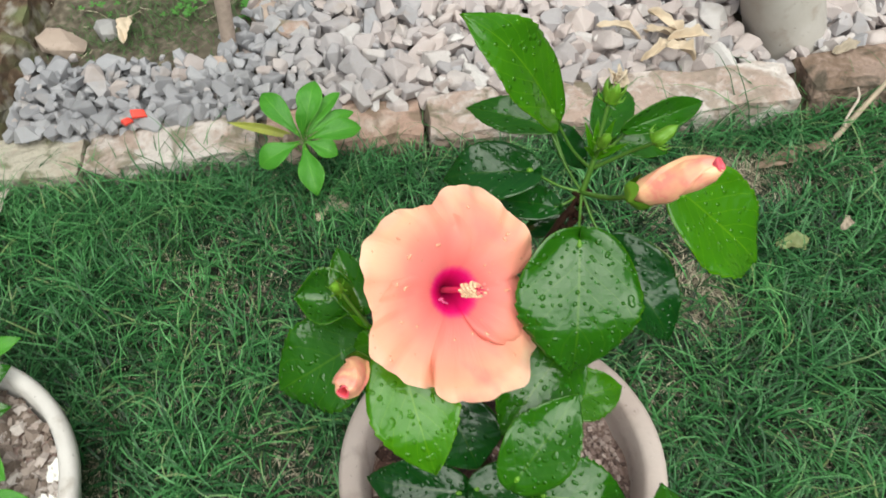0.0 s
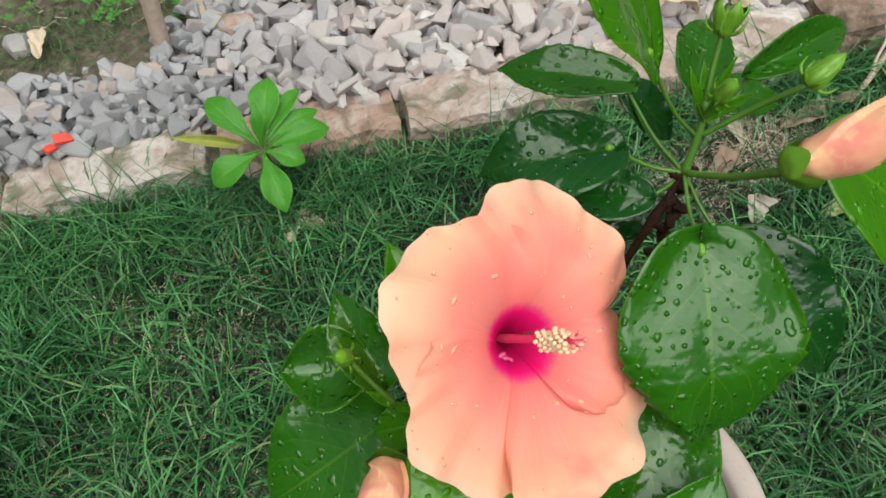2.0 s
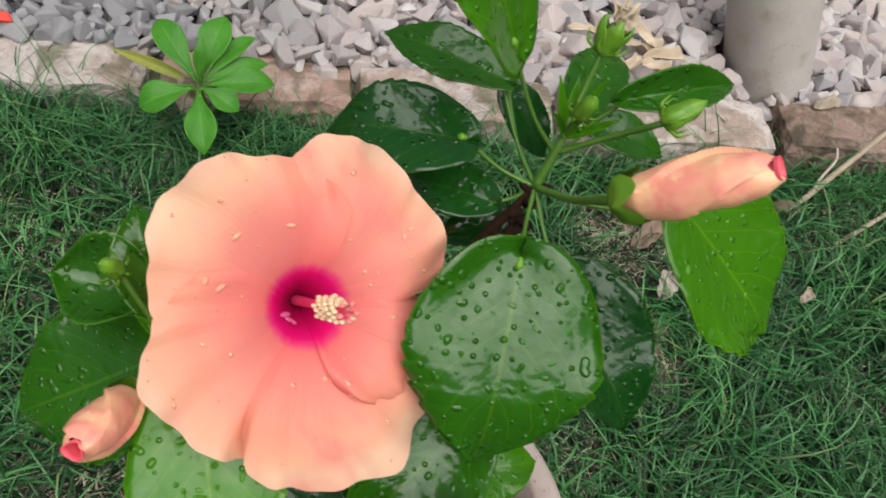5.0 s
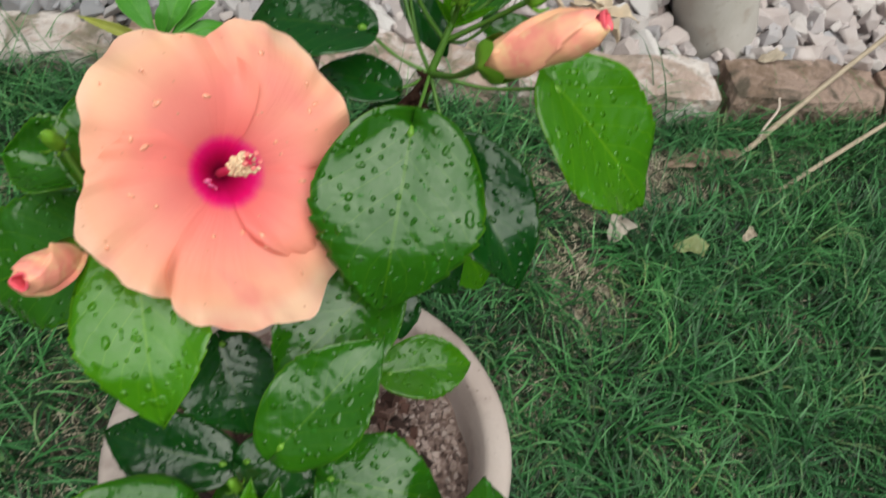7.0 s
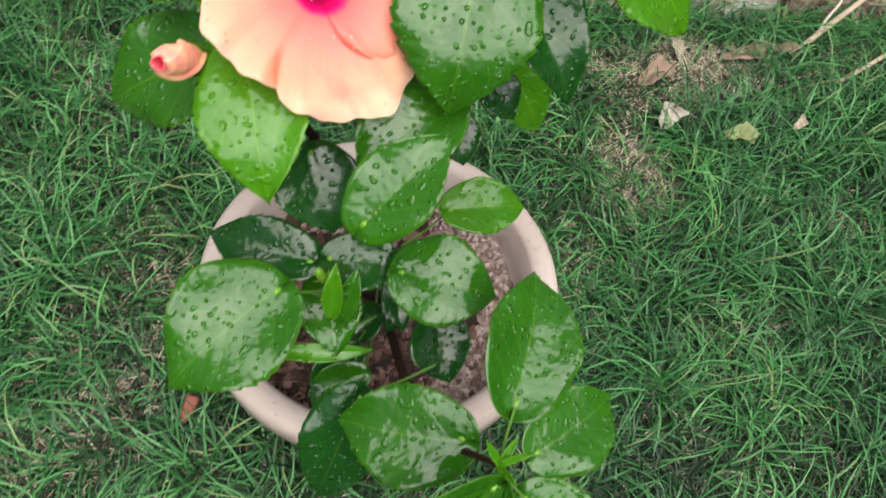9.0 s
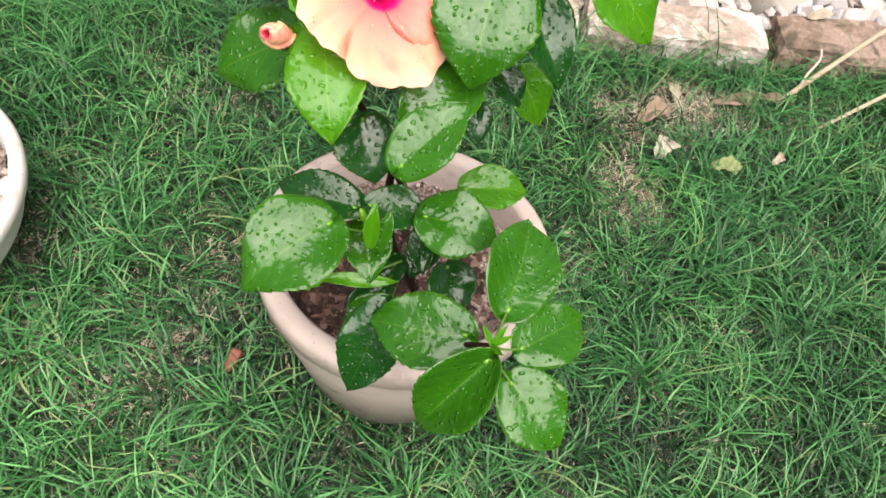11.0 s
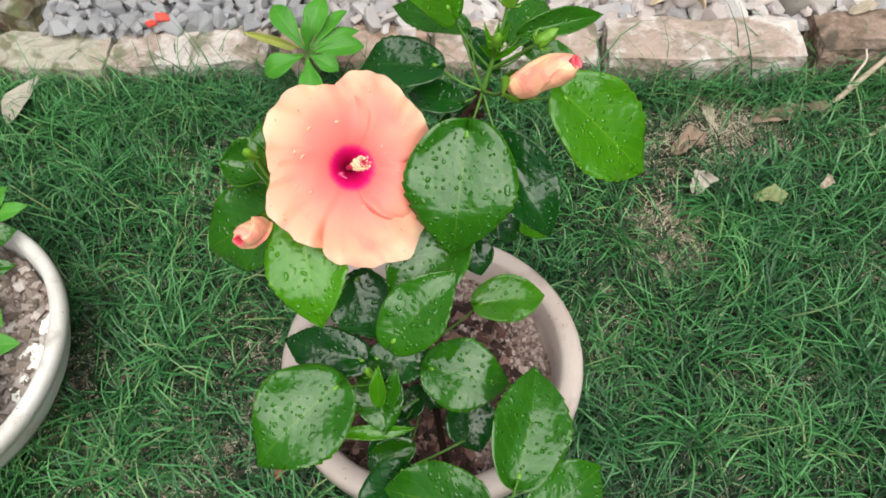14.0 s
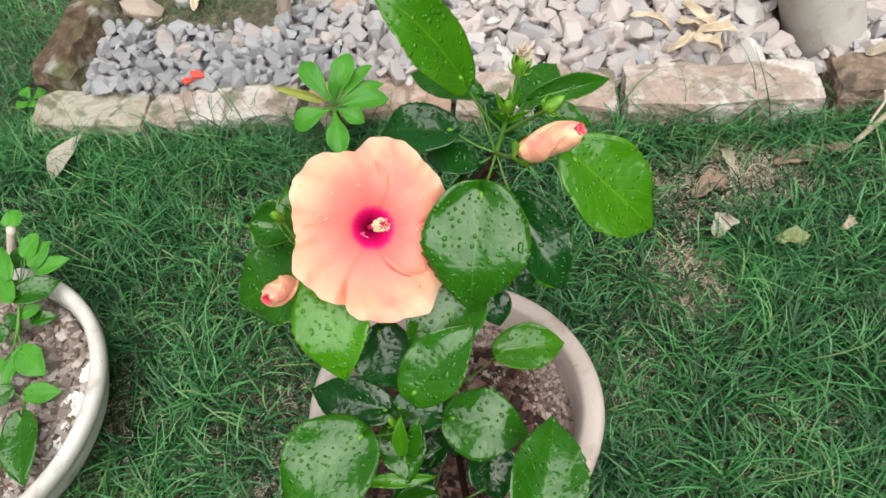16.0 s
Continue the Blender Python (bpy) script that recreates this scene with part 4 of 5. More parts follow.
for spec in ((62, 0.0592, 53, 31, -0.0022, 0, 0, 0.085), (134, 0.0580, 60, 32, 0.0008, 0, 0, 0, 0.43, 2.0), (214, 0.0572, 57, 33, -0.0010, 0, 0, 0, 0.36, 1.6), (290, 0.0635, 51, 34, -0.0014), (329, 0.0525, 44, 35, 0.0046, -0.22, 0.014, 0, 0.42, 2.0)):
    petal_drops(petal(*spec), 15 if spec[3] != 35 else 6, spec[3])

# water held in the throat
drops("dew", [THROAT + 0.016 * FACE + u * ACROSS + v * UPWARD for u, v in ((-0.0062, -0.0035), (-0.0048, -0.0052), (-0.003, -0.0062))], [FACE] * 3, [0.0010, 0.0008, 0.0007], bloom, DEW_THROAT)
# staminal column with anthers and stigma pads
STYLE = np.array([0.000, 0.333, 0.476]) - THROAT
LENGTH = np.linalg.norm(STYLE)
STYLE = STYLE / LENGTH
tube("staminal_column", [THROAT, THROAT + 0.5 * LENGTH * STYLE, THROAT + 0.94 * LENGTH * STYLE], [0.0020, 0.0015, 0.0011], COLUMN, bloom, "crimson staminal column", 10)
sx = unit(np.cross(STYLE, (0, 0, 1)))
sy = np.cross(STYLE, sx)
for k in range(84):
    a, d = k * 2.4, 0.64 + 0.33 * k / 84
    out = 0.0016 + 0.0026 * ((k * 37) % 11) / 11
    part("anther", blob(THROAT + d * LENGTH * STYLE + out * (math.cos(a) * sx + math.sin(a) * sy), 0.00095, (1.25, 1, 0.9), 1), ANTHER, bloom)
for k in range(5):
    a = k * 1.2566
    foot = THROAT + 0.93 * LENGTH * STYLE
    end = THROAT + 1.03 * LENGTH * STYLE + 0.0028 * (math.cos(a) * sx + math.sin(a) * sy)
    tube("style", [foot, end], [0.0004, 0.0004], COLUMN, bloom, sides=5)
    part("stigma", blob(end, 0.0011, (1, 1, 0.8), 1), STIGMA, bloom)


def bud(base, tip, radius, foot, seed, calyx=0.45):
    """A furled bud: overlapping petals wound round the axis, green calyx, stalk."""
    base, tip = np.asarray(base, float), np.asarray(tip, float)
    ax = tip - base
    ln = np.linalg.norm(ax)
    ax /= ln
    x = unit(np.cross(ax, (0.2, 0.3, 0.9)))
    y = np.cross(ax, x)
    t, a = np.meshgrid(np.linspace(0, 1, 40), np.linspace(0, 2 * np.pi, 108, endpoint=False), indexing="ij")
    prof = np.interp(t, [0, 0.12, 0.4, 0.7, 0.9, 1.0], [0.40, 0.76, 0.92, 0.90, 0.66, 0.34]) * radius
    wind = (a + t * 2.6) % (2 * np.pi / 3)
    rad = prof * (1 + 0.24 * (wind / (2 * np.pi / 3)) ** 2 - 0.06 + 0.008 * np.sin(5 * a + 7 * t) + 0.004 * np.sin(11 * a + 9 * t))
    pts = base + (t * ln + 0.04 * ln * t**6 * np.sin(a * 2))[..., None] * ax + (rad * np.cos(a))[..., None] * x + (rad * np.sin(a))[..., None] * y
    ob = link("flower_bud", from_arrays("flower_bud", *sheet(pts, wrap=True)), BUD, plant, "furled peach hibiscus bud with red mouth")
    # the mouth: a wound edge that runs down into the bud
    k, a = np.meshgrid(np.linspace(0, 1, 17), np.linspace(0, 2 * np.pi, 24, endpoint=False), indexing="ij")
    rr = radius * np.interp(k, [0, 0.12, 0.25, 0.5, 1], [0.36, 0.385, 0.31, 0.25, 0.10]) * (1 + 0.14 * np.sin(3 * a + 4 * k))
    mouth = tip + ln * np.interp(k, [0, 0.12, 0.25, 0.5, 1], [-0.01, 0.03, 0.025, -0.14, -0.55])[..., None] * ax + (rr * np.cos(a))[..., None] * x + (rr * np.sin(a))[..., None] * y
    link("bud_mouth", from_arrays("bud_mouth", *sheet(mouth, wrap=True)), BUD_TIP, ob, "deep pink rolled petal edges")
    cup, tops = [], 40
    for q in np.linspace(0, 1, 9):
        aa = np.linspace(0, 2 * np.pi, tops, endpoint=False)
        tooth = 0.55 + 0.45 * np.abs(np.sin(2.5 * aa))
        up = -0.10 * ln + q * ln * calyx * tooth
        rr = radius * np.interp(q, [0, 0.12, 0.5, 1], [0.15, 0.52, 0.86, 0.98])
        cup.append(base + up[:, None] * ax + rr * (np.cos(aa)[:, None] * x + np.sin(aa)[:, None] * y))
    link("calyx", from_arrays("calyx", *sheet(np.array(cup), wrap=True)), CALYX, ob, "green calyx")
    s = np.asarray(foot, float)
    tube("bud_stalk", [s, (s + base) / 2 + np.array([0, 0, -0.004]), base - 0.08 * ln * ax], [0.0014, 0.0013, 0.0018], GREEN_STEM, ob, sides=8)
    return ob


bud((0.0845, 0.362, 0.5005), (0.116, 0.351, 0.531), 0.0092, NODE, 1, 0.27)
bud((-0.070, 0.327, 0.421), (-0.077, 0.301, 0.447), 0.0085, (-0.030, 0.335, 0.375), 2, 0.22)


def green_bud(at, up, size, foot, label="small closed green bud", spread=0.0):
    """A closed bud in its calyx with narrow bracts."""
    up = unit(up)
    x = unit(np.cross(up, (0.3, 0.8, 0.1)))
    y = np.cross(up, x)
    prof = [(0.12, -1), (0.50, -0.85), (0.56, -0.3), (0.46, 0.2), (0.26, 0.65), (0.02, 0.95)]
    a = np.linspace(0, 2 * np.pi, 20, endpoint=False)
    rings = np.array([np.asarray(at) + size * (h * up + r * (1 + 0.16 * np.abs(np.sin(2.5 * a)))[:, None] * (np.cos(a)[:, None] * x + np.sin(a)[:, None] * y)) for r, h in prof])
    ob = link("green_bud", from_arrays("green_bud", *sheet(rings, wrap=True)), CALYX, plant, label)
    for k in range(5):
        d = math.cos(k * 1.2566 + 0.4) * x + math.sin(k * 1.2566 + 0.4) * y
        p = np.asarray(at) - 0.7 * size * up
        leaf(ob, p + 0.45 * size * d, p + size * ((0.25 + 1.5 * spread) * d + (2.05 - 0.8 * spread) * up), 0.95 * size, 0.2 * up + d, fold=-0.5, curl=0.45, wet=0, name="sepal", material=CALYX)
    for k in range(6):
        d = math.cos(k * 1.047) * x + math.sin(k * 1.047) * y
        p = np.asarray(at) - 0.85 * size * up
        tube("bract", [p + 0.3 * size * d, p + size * (0.95 * d + 0.3 * up), p + size * (1.15 * d + 0.9 * up)], [0.10 * size, 0.10 * size, 0.02 * size], CALYX, ob, sides=5)
    s = np.asarray(foot, float)
    tube("bud_stalk", [s, (s + np.asarray(at)) / 2 + np.array([0, 0.001, -0.002]), np.asarray(at) - 0.9 * size * up], [0.0013, 0.0011, 0.0012], GREEN_STEM, ob, sides=7)


green_bud((0.0882, 0.424, 0.511), (0.3, 0.4, 0.9), 0.0068, CROWN, "faded green bud with a brown withered tip", 0.5)
for dx, dy in ((0.005, 0.001), (-0.002, 0.004), (0.003, 0.006)):
    leaf(plant, (0.0890, 0.4252, 0.5130), (0.0890 + dx, 0.4252 + dy, 0.5240), 0.0075, (0.3 - 40 * dx, -0.8, 0.4), fold=0.7, wet=0, name="withered_petal", material=DRY_PALE, shape="dry", label="withered straw-coloured petal stub")
green_bud((0.1055, 0.389, 0.5115), (0.7, 0.1, 0.6), 0.0066, SHOOT)
green_bud((0.079, 0.400, 0.500), (0.1, -0.2, 0.9), 0.0055, CROWN)
green_bud((-0.076, 0.360, 0.452), (-0.2, -0.3, 0.9), 0.0055, LEFT)
green_bud((-0.014, 0.262, 0.322), (-0.3, 0.2, 0.9), 0.0045, MIDDLE)


# ---- plant in the side pot ----
side_plant = thing("garden_plant", tuple(side_soil + np.array([0.07, 0.05, 0])), "young bushy plant with pointed green leaves in the wide pot", "plant")
SIDE_ROOT = (-0.512, 0.455, 0.085)
SIDE_MID = (-0.483, 0.455, 0.115)
SIDE_TOP = (-0.484, 0.507, 0.135)
SIDE_LOW = (-0.453, 0.373, 0.108)
SIDE_LOW_ROOT = (-0.468, 0.370, 0.085)
STAKE_FOOT = (-0.542, 0.553, 0.080)
STAKE_TOP = (-0.496, 0.567, 0.165)
tube("main_stem", [SIDE_ROOT, SIDE_MID, SIDE_TOP], [0.0028, 0.0024, 0.0016], GREEN_STEM, side_plant, sides=8)
tube("main_stem", [SIDE_LOW_ROOT, SIDE_LOW], [0.0018, 0.0014], GREEN_STEM, side_plant, sides=8)
leaf(side_plant, (-0.495, 0.575, 0.160), (-0.506, 0.595, 0.165), 0.028, (-0.02, -0.25, 0.97), fold=0.15, curl=0.2, tone=0.75, wet=0.15, stalk=SIDE_TOP, material=WEED_LEAF)
leaf(side_plant, (-0.483, 0.541, 0.145), (-0.468, 0.566, 0.155), 0.027, (-0.04, -0.35, 0.94), fold=0.15, curl=0.2, tone=0.80, wet=0.15, stalk=SIDE_TOP, material=WEED_LEAF)
leaf(side_plant, (-0.474, 0.530, 0.140), (-0.453, 0.558, 0.150), 0.024, (-0.02, -0.32, 0.95), fold=0.15, curl=0.2, tone=0.80, wet=0.15, stalk=SIDE_TOP, material=WEED_LEAF)
leaf(side_plant, (-0.468, 0.525, 0.135), (-0.431, 0.539, 0.140), 0.021, (-0.02, -0.29, 0.96), fold=0.15, curl=0.2, tone=0.80, wet=0.15, stalk=SIDE_TOP, material=WEED_LEAF)
leaf(side_plant, (-0.485, 0.491, 0.135), (-0.441, 0.514, 0.130), 0.034, (0.21, -0.19, 0.96), fold=0.15, curl=0.2, tone=0.60, wet=0.15, stalk=SIDE_TOP)
leaf(side_plant, (-0.485, 0.485, 0.140), (-0.512, 0.522, 0.145), 0.026, (-0.07, -0.19, 0.98), fold=0.15, curl=0.2, tone=0.80, wet=0.15, stalk=SIDE_TOP, material=WEED_LEAF)
leaf(side_plant, (-0.489, 0.509, 0.150), (-0.507, 0.546, 0.160), 0.022, (-0.01, -0.27, 0.96), fold=0.15, curl=0.2, tone=0.80, wet=0.15, stalk=SIDE_TOP, material=WEED_LEAF)
leaf(side_plant, (-0.481, 0.474, 0.120), (-0.461, 0.487, 0.120), 0.018, (0.13, -0.20, 0.97), fold=0.15, curl=0.2, tone=0.75, wet=0.15, stalk=SIDE_MID, material=WEED_LEAF)
leaf(side_plant, (-0.475, 0.476, 0.108), (-0.446, 0.479, 0.106), 0.019, (0.09, -0.28, 0.96), fold=0.15, curl=0.2, tone=0.40, wet=0.15, stalk=SIDE_MID)
leaf(side_plant, (-0.492, 0.450, 0.120), (-0.521, 0.454, 0.120), 0.029, (-0.04, -0.28, 0.96), fold=0.15, curl=0.2, tone=0.70, wet=0.15, stalk=SIDE_MID)
leaf(side_plant, (-0.466, 0.431, 0.120), (-0.435, 0.401, 0.115), 0.035, (-0.06, -0.23, 0.97), fold=0.15, curl=0.2, tone=0.75, wet=0.15, stalk=SIDE_MID, material=WEED_LEAF)
leaf(side_plant, (-0.470, 0.432, 0.118), (-0.481, 0.384, 0.112), 0.016, (0.04, -0.13, 0.99), fold=0.15, curl=0.2, tone=0.80, wet=0.15, stalk=SIDE_MID, material=WEED_LEAF)
leaf(side_plant, (-0.451, 0.380, 0.112), (-0.412, 0.383, 0.112), 0.025, (0.02, -0.29, 0.96), fold=0.15, curl=0.2, tone=0.80, wet=0.15, stalk=SIDE_LOW, material=WEED_LEAF)
leaf(side_plant, (-0.437, 0.348, 0.130), (-0.420, 0.279, 0.120), 0.045, (-0.03, -0.15, 0.99), fold=0.15, curl=0.2, tone=0.60, wet=0.15, stalk=SIDE_LOW)
leaf(side_plant, (-0.470, 0.387, 0.112), (-0.495, 0.369, 0.110), 0.025, (0.09, -0.23, 0.97), fold=0.15, curl=0.2, tone=0.60, wet=0.15, stalk=SIDE_LOW)
leaf(side_plant, (-0.501, 0.535, 0.135), (-0.480, 0.551, 0.145), 0.025, (-0.13, -0.39, 0.91), fold=0.15, curl=0.2, tone=0.60, wet=0.15, stalk=SIDE_TOP)
leaf(side_plant, (-0.504, 0.501, 0.128), (-0.482, 0.515, 0.128), 0.021, (0.13, -0.21, 0.97), fold=0.15, curl=0.2, tone=0.80, wet=0.15, stalk=SIDE_TOP, material=WEED_LEAF)
leaf(side_plant, (-0.499, 0.476, 0.118), (-0.480, 0.459, 0.112), 0.018, (0.02, -0.31, 0.95), fold=0.15, curl=0.2, tone=0.60, wet=0.15, stalk=SIDE_MID)
leaf(side_plant, (-0.487, 0.420, 0.115), (-0.503, 0.408, 0.112), 0.021, (0.02, -0.27, 0.96), fold=0.15, curl=0.2, tone=0.80, wet=0.15, stalk=SIDE_MID, material=WEED_LEAF)
stick = thing("plant_stake", STAKE_FOOT, "grey wooden stick pushed into the pot soil", "stick")
tube("stick", [STAKE_FOOT, tuple((a + b) / 2 + 0.001 for a, b in zip(STAKE_FOOT, STAKE_TOP)), STAKE_TOP], [0.0056, 0.0053, 0.005], WOOD, stick, sides=9, knots=0.06)


# ---- brick edging ----
def brick_block(bm_seed, size, chip=0.004):
    """A worn block: a cut box with rounded, chipped edges, about its middle."""
    r = np.random.default_rng(bm_seed)
    bm = bmesh.new()
    bmesh.ops.create_cube(bm, size=1.0)
    bmesh.ops.subdivide_edges(bm, edges=bm.edges[:], cuts=5, use_grid_fill=True)
    off = r.uniform(0, 50)
    for v in bm.verts:
        c = Vector((v.co.x * size[0], v.co.y * size[1], v.co.z * size[2]))
        hard = sorted(abs(k) for k in v.co)
        corner = max(0, hard[1] - 0.40) + max(0, hard[0] - 0.40)
        pull = 1 - 0.9 * corner * r.uniform(0.4, 1.3)
        c = Vector((c.x * (1 - (1 - pull) * 0.12), c.y * pull, c.z * pull))
        v.co = c + chip * Vector((noise.noise(c * 35 + Vector((off, 0, 0))), noise.noise(c * 35 + Vector((0, off, 0))), noise.noise(c * 35 + Vector((0, 0, off)))))
    return bm


edging = thing("brick_edging", (0, 0.85, 0), "low row of worn reddish bricks along the gravel bed", "edging", kind="structure")
for k, (x0, x1, y, top, tilt, turn) in enumerate(((-0.636, -0.452, 0.881, 0.042, 1.0, -4.0), (-0.444, -0.212, 0.874, 0.046, -1.0, -1.0), (-0.198, 0.020, 0.872, 0.042, 1.0, -1.2), (0.029, 0.262, 0.855, 0.053, -1.0, -2.0), (0.272, 0.545, 0.836, 0.062, 0.0, -1.5), (0.568, 0.800, 0.842, 0.058, 1.0, 1.0), (0.810, 1.045, 0.844, 0.058, -1.0, 1.0), (1.055, 1.29, 0.850, 0.060, 1.0, 0.5)) + tuple((1.30 + 0.245 * j, 1.535 + 0.245 * j, 0.850, 0.058, (-1.0) ** j, 0.5) for j in range(11))):
    ob = part("brick", brick_block(40 + k, (x1 - x0, 0.084 if k > 2 else 0.076, 0.105), 0.0065), BRICK_DARK if k > 4 else BRICK_RED if k == 2 else BRICK_PALE if k == 4 else BRICK if k else BRICK_MOSSY, edging, smooth=False)
    ob.matrix_basis = pose((x0 + x1) / 2, y, top - 0.0525, 0, tilt, turn)
curb = thing("stone_edging", (-0.59, 1.02, 0), "mossy rough stone block set on edge beside the gravel", "edging", kind="structure")
ob = part("stone_block", brick_block(61, (0.066, 0.180, 0.13), 0.009), MOSS, curb, smooth=False)
ob.matrix_basis = pose(-0.582, 1.008, 0.018, 3, -12, -12)
ob = part("stone_block", brick_block(62, (0.06, 0.22, 0.12), 0.009), MOSS, curb, smooth=False)
ob.matrix_basis = pose(-0.575, 1.225, 0.010, 0, -8, -4)


# ---- concrete post, stones and litter of the bed ----
post = thing("concrete_post", (0.604, 0.935, 0), "rough grey round concrete post stub standing in gravel", "post")
prof = [(0.001, 0.0), (0.050, 0.0), (0.054, 0.006), (0.057, 0.03), (0.058, 0.16), (0.055, 0.30), (0.050, 0.31), (0.001, 0.312)]
pts, f = lathe(prof, (0.604, 0.935, -0.01), (-0.34, 0.30, 1), 40, 0.012)
link("post_body", from_arrays("post_body", pts, f), CONCRETE, post)

bed = from_arrays("gravel_bed", *sheet(np.array([[(x, y, 0.022 + 0.006 * noise.noise((x * 12, y * 12, 8))) for y in np.concatenate([np.linspace(0.86, 1.6, 34), np.linspace(1.7, 3.55, 12)])] for x in np.concatenate([np.linspace(-0.60, 1.4, 60), np.linspace(1.5, 4.15, 14)])])))
tagged(link("gravel_bed", bed, BED_SOIL), "bare brown earth of the bed under gravel", "soil bed", kind="structure")


def stone_mesh(k):
    """A crushed stone with flat broken faces, about 1 across."""
    r = np.random.default_rng(100 + k)
    bm = bmesh.new()
    for p in r.normal(size=(13, 3)):
        p = p / np.linalg.norm(p) ** 0.92
        bm.verts.new(0.5 * np.sign(p) * np.abs(p) ** 0.8 * (1.0, r.uniform(0.7, 0.9), r.uniform(0.55, 0.8)))
    res = bmesh.ops.convex_hull(bm, input=bm.verts[:])
    bmesh.ops.delete(bm, geom=[v for v in bm.verts if not v.link_faces], context="VERTS")
    bmesh.ops.bevel(bm, geom=bm.edges[:], offset=0.034, segments=1, affect="EDGES", clamp_overlap=True)
    mesh = bpy.data.meshes.new("gravel_stone")
    bm.to_mesh(mesh)
    bm.free()
    mesh.materials.append(STONE)
    return mesh


def stone_places():
    """Even scatter over the bed, thin towards the bare corner."""
    r = np.random.default_rng(5)
    done, cells = [], {}
    for level in (0, 1, 2):
        for _ in range(21000):
            x, y = r.uniform(-0.548, 1.25), r.uniform(0.878, 1.42)
            far = 1.00 + 0.02 * math.sin(9 * x) if x < -0.27 else 1.00 + (x + 0.27) * 1.9
            if y < np.interp(x, [-0.6, 0.03, 0.27, 1.0], [0.903, 0.898, 0.878, 0.884]):
                continue
            if y > far + r.uniform(0, 0.035) or math.hypot(x - 0.568, y - 0.950) < 0.068:
                continue
            s = r.uniform(0.019, 0.041) * (1.15 if x < -0.1 else 1.5) * (0.9, 1.0, 0.5)[level]
            z = (0.032, 0.048, 0.050)[level] + (0.006 * r.random() if level else 0)
            near = [q for i in (-1, 0, 1) for j in (-1, 0, 1) for q in cells.get((int(x / 0.06) + i, int(y / 0.06) + j, level), ())]
            if all(math.hypot(x - q[0], y - q[1]) > (0.25, 0.265, 0.55)[level] * (s + q[2]) for q in near):
                cells.setdefault((int(x / 0.06), int(y / 0.06), level), []).append((x, y, s))
                done.append((x, y, z, s, r.uniform(0, 6.28, 3), level))
    return done


stones = [stone_mesh(k) for k in range(20)]
gravel = thing("gravel", (0.1, 0.98, 0.02), "angular crushed grey and pinkish gravel stones", "gravel", kind="structure")
rest_v, rest_f, count = [], [], 0
for k, (x, y, z, s, turn, level) in enumerate(stone_places()):
    m = Matrix.LocRotScale((x, y, z), Euler((0.5 * math.sin(turn[0]), 0.5 * math.sin(turn[1]), turn[2])), (s, s, s))
    mesh = stones[k % 20]
    if level == 1 and -0.56 < x < 0.62 and y < 0.975 and count < 300:
        count += 1
        ob = new("gravel_stone", mesh)
        ob.parent, ob.matrix_parent_inverse, ob.matrix_basis = gravel, gravel.matrix_basis.inverted(), m
    else:
        o = len(rest_v)
        rest_v += [tuple(m @ v.co) for v in mesh.vertices]
        rest_f += [tuple(o + i for i in p.vertices) for p in mesh.polygons]
tagged(link("gravel_rest", from_arrays("gravel_rest", rest_v, rest_f), STONES, gravel, smooth=False), "crushed gravel", kind="stuff")


def rock(seed, size):
    """A rough stone: an uneven hull, cut finer and roughened."""
    r = np.random.default_rng(seed)
    bm = bmesh.new()
    for p in r.normal(size=(26, 3)):
        p = p / np.linalg.norm(p) ** 0.95
        bm.verts.new(0.5 * np.sign(p) * np.abs(p) ** 0.72)
    bmesh.ops.convex_hull(bm, input=bm.verts[:])
    bmesh.ops.delete(bm, geom=[v for v in bm.verts if not v.link_faces], context="VERTS")
    bmesh.ops.subdivide_edges(bm, edges=bm.edges[:], cuts=2, use_grid_fill=True, smooth=0.06)
    low, high = [np.array([f(v.co[k] for v in bm.verts) for k in range(3)]) for f in (min, max)]
    for v in bm.verts:
        c = Vector((np.array(v.co) - (low + high) / 2) / (high - low) * size)
        v.co = c + 0.05 * min(size) * Vector((noise.noise(c * 60), noise.noise(c * 60 + Vector((9, 0, 0))), noise.noise(c * 60 + Vector((0, 9, 0)))))
    return bm


def slab_stone(name, at, size, turn, label, material, seed):
    ob = thing(name, at, label, "stone")
    p = part("stone", rock(seed, size), material, ob, smooth=False)
    p.matrix_basis = pose(*at, 4, 5, turn)


slab_stone("loose_stone", (-0.510, 1.112, 0.032), (0.082, 0.046, 0.035), -22, "flat tan stone on bare earth", SLAB, 71)
slab_stone("loose_stone", (-0.446, 1.136, 0.030), (0.036, 0.042, 0.026), 20, "small grey stone on bare earth", STONE_GREY, 73)
slab_stone("brick_fragment", (-0.430, 1.264, 0.034), (0.070, 0.045, 0.040), -10, "broken pink brick lying on bare earth", BRICK_RED, 75)
slab_stone("brick_fragment", (-0.222, 1.245, 0.034), (0.075, 0.030, 0.035), -6, "narrow broken brick lying on bare earth", BRICK_RED, 76)
slab_stone("loose_stone", (-0.186, 1.112, 0.036), (0.052, 0.060, 0.040), 32, "angular brown stone beside the gravel", SLAB, 77)
slab_stone("loose_stone", (-0.142, 1.150, 0.038), (0.054, 0.048, 0.040), -30, "angular brown stone beside the gravel", SLAB, 78)
slab_stone("loose_stone", (-0.155, 1.064, 0.044), (0.060, 0.040, 0.040), -8, "pinkish buff stone at the gravel edge", BRICK, 79)
slab_stone("loose_stone", (-0.268, 1.036, 0.030), (0.026, 0.015, 0.016), 5, "small whitish pebble on bare earth", CONCRETE, 80)
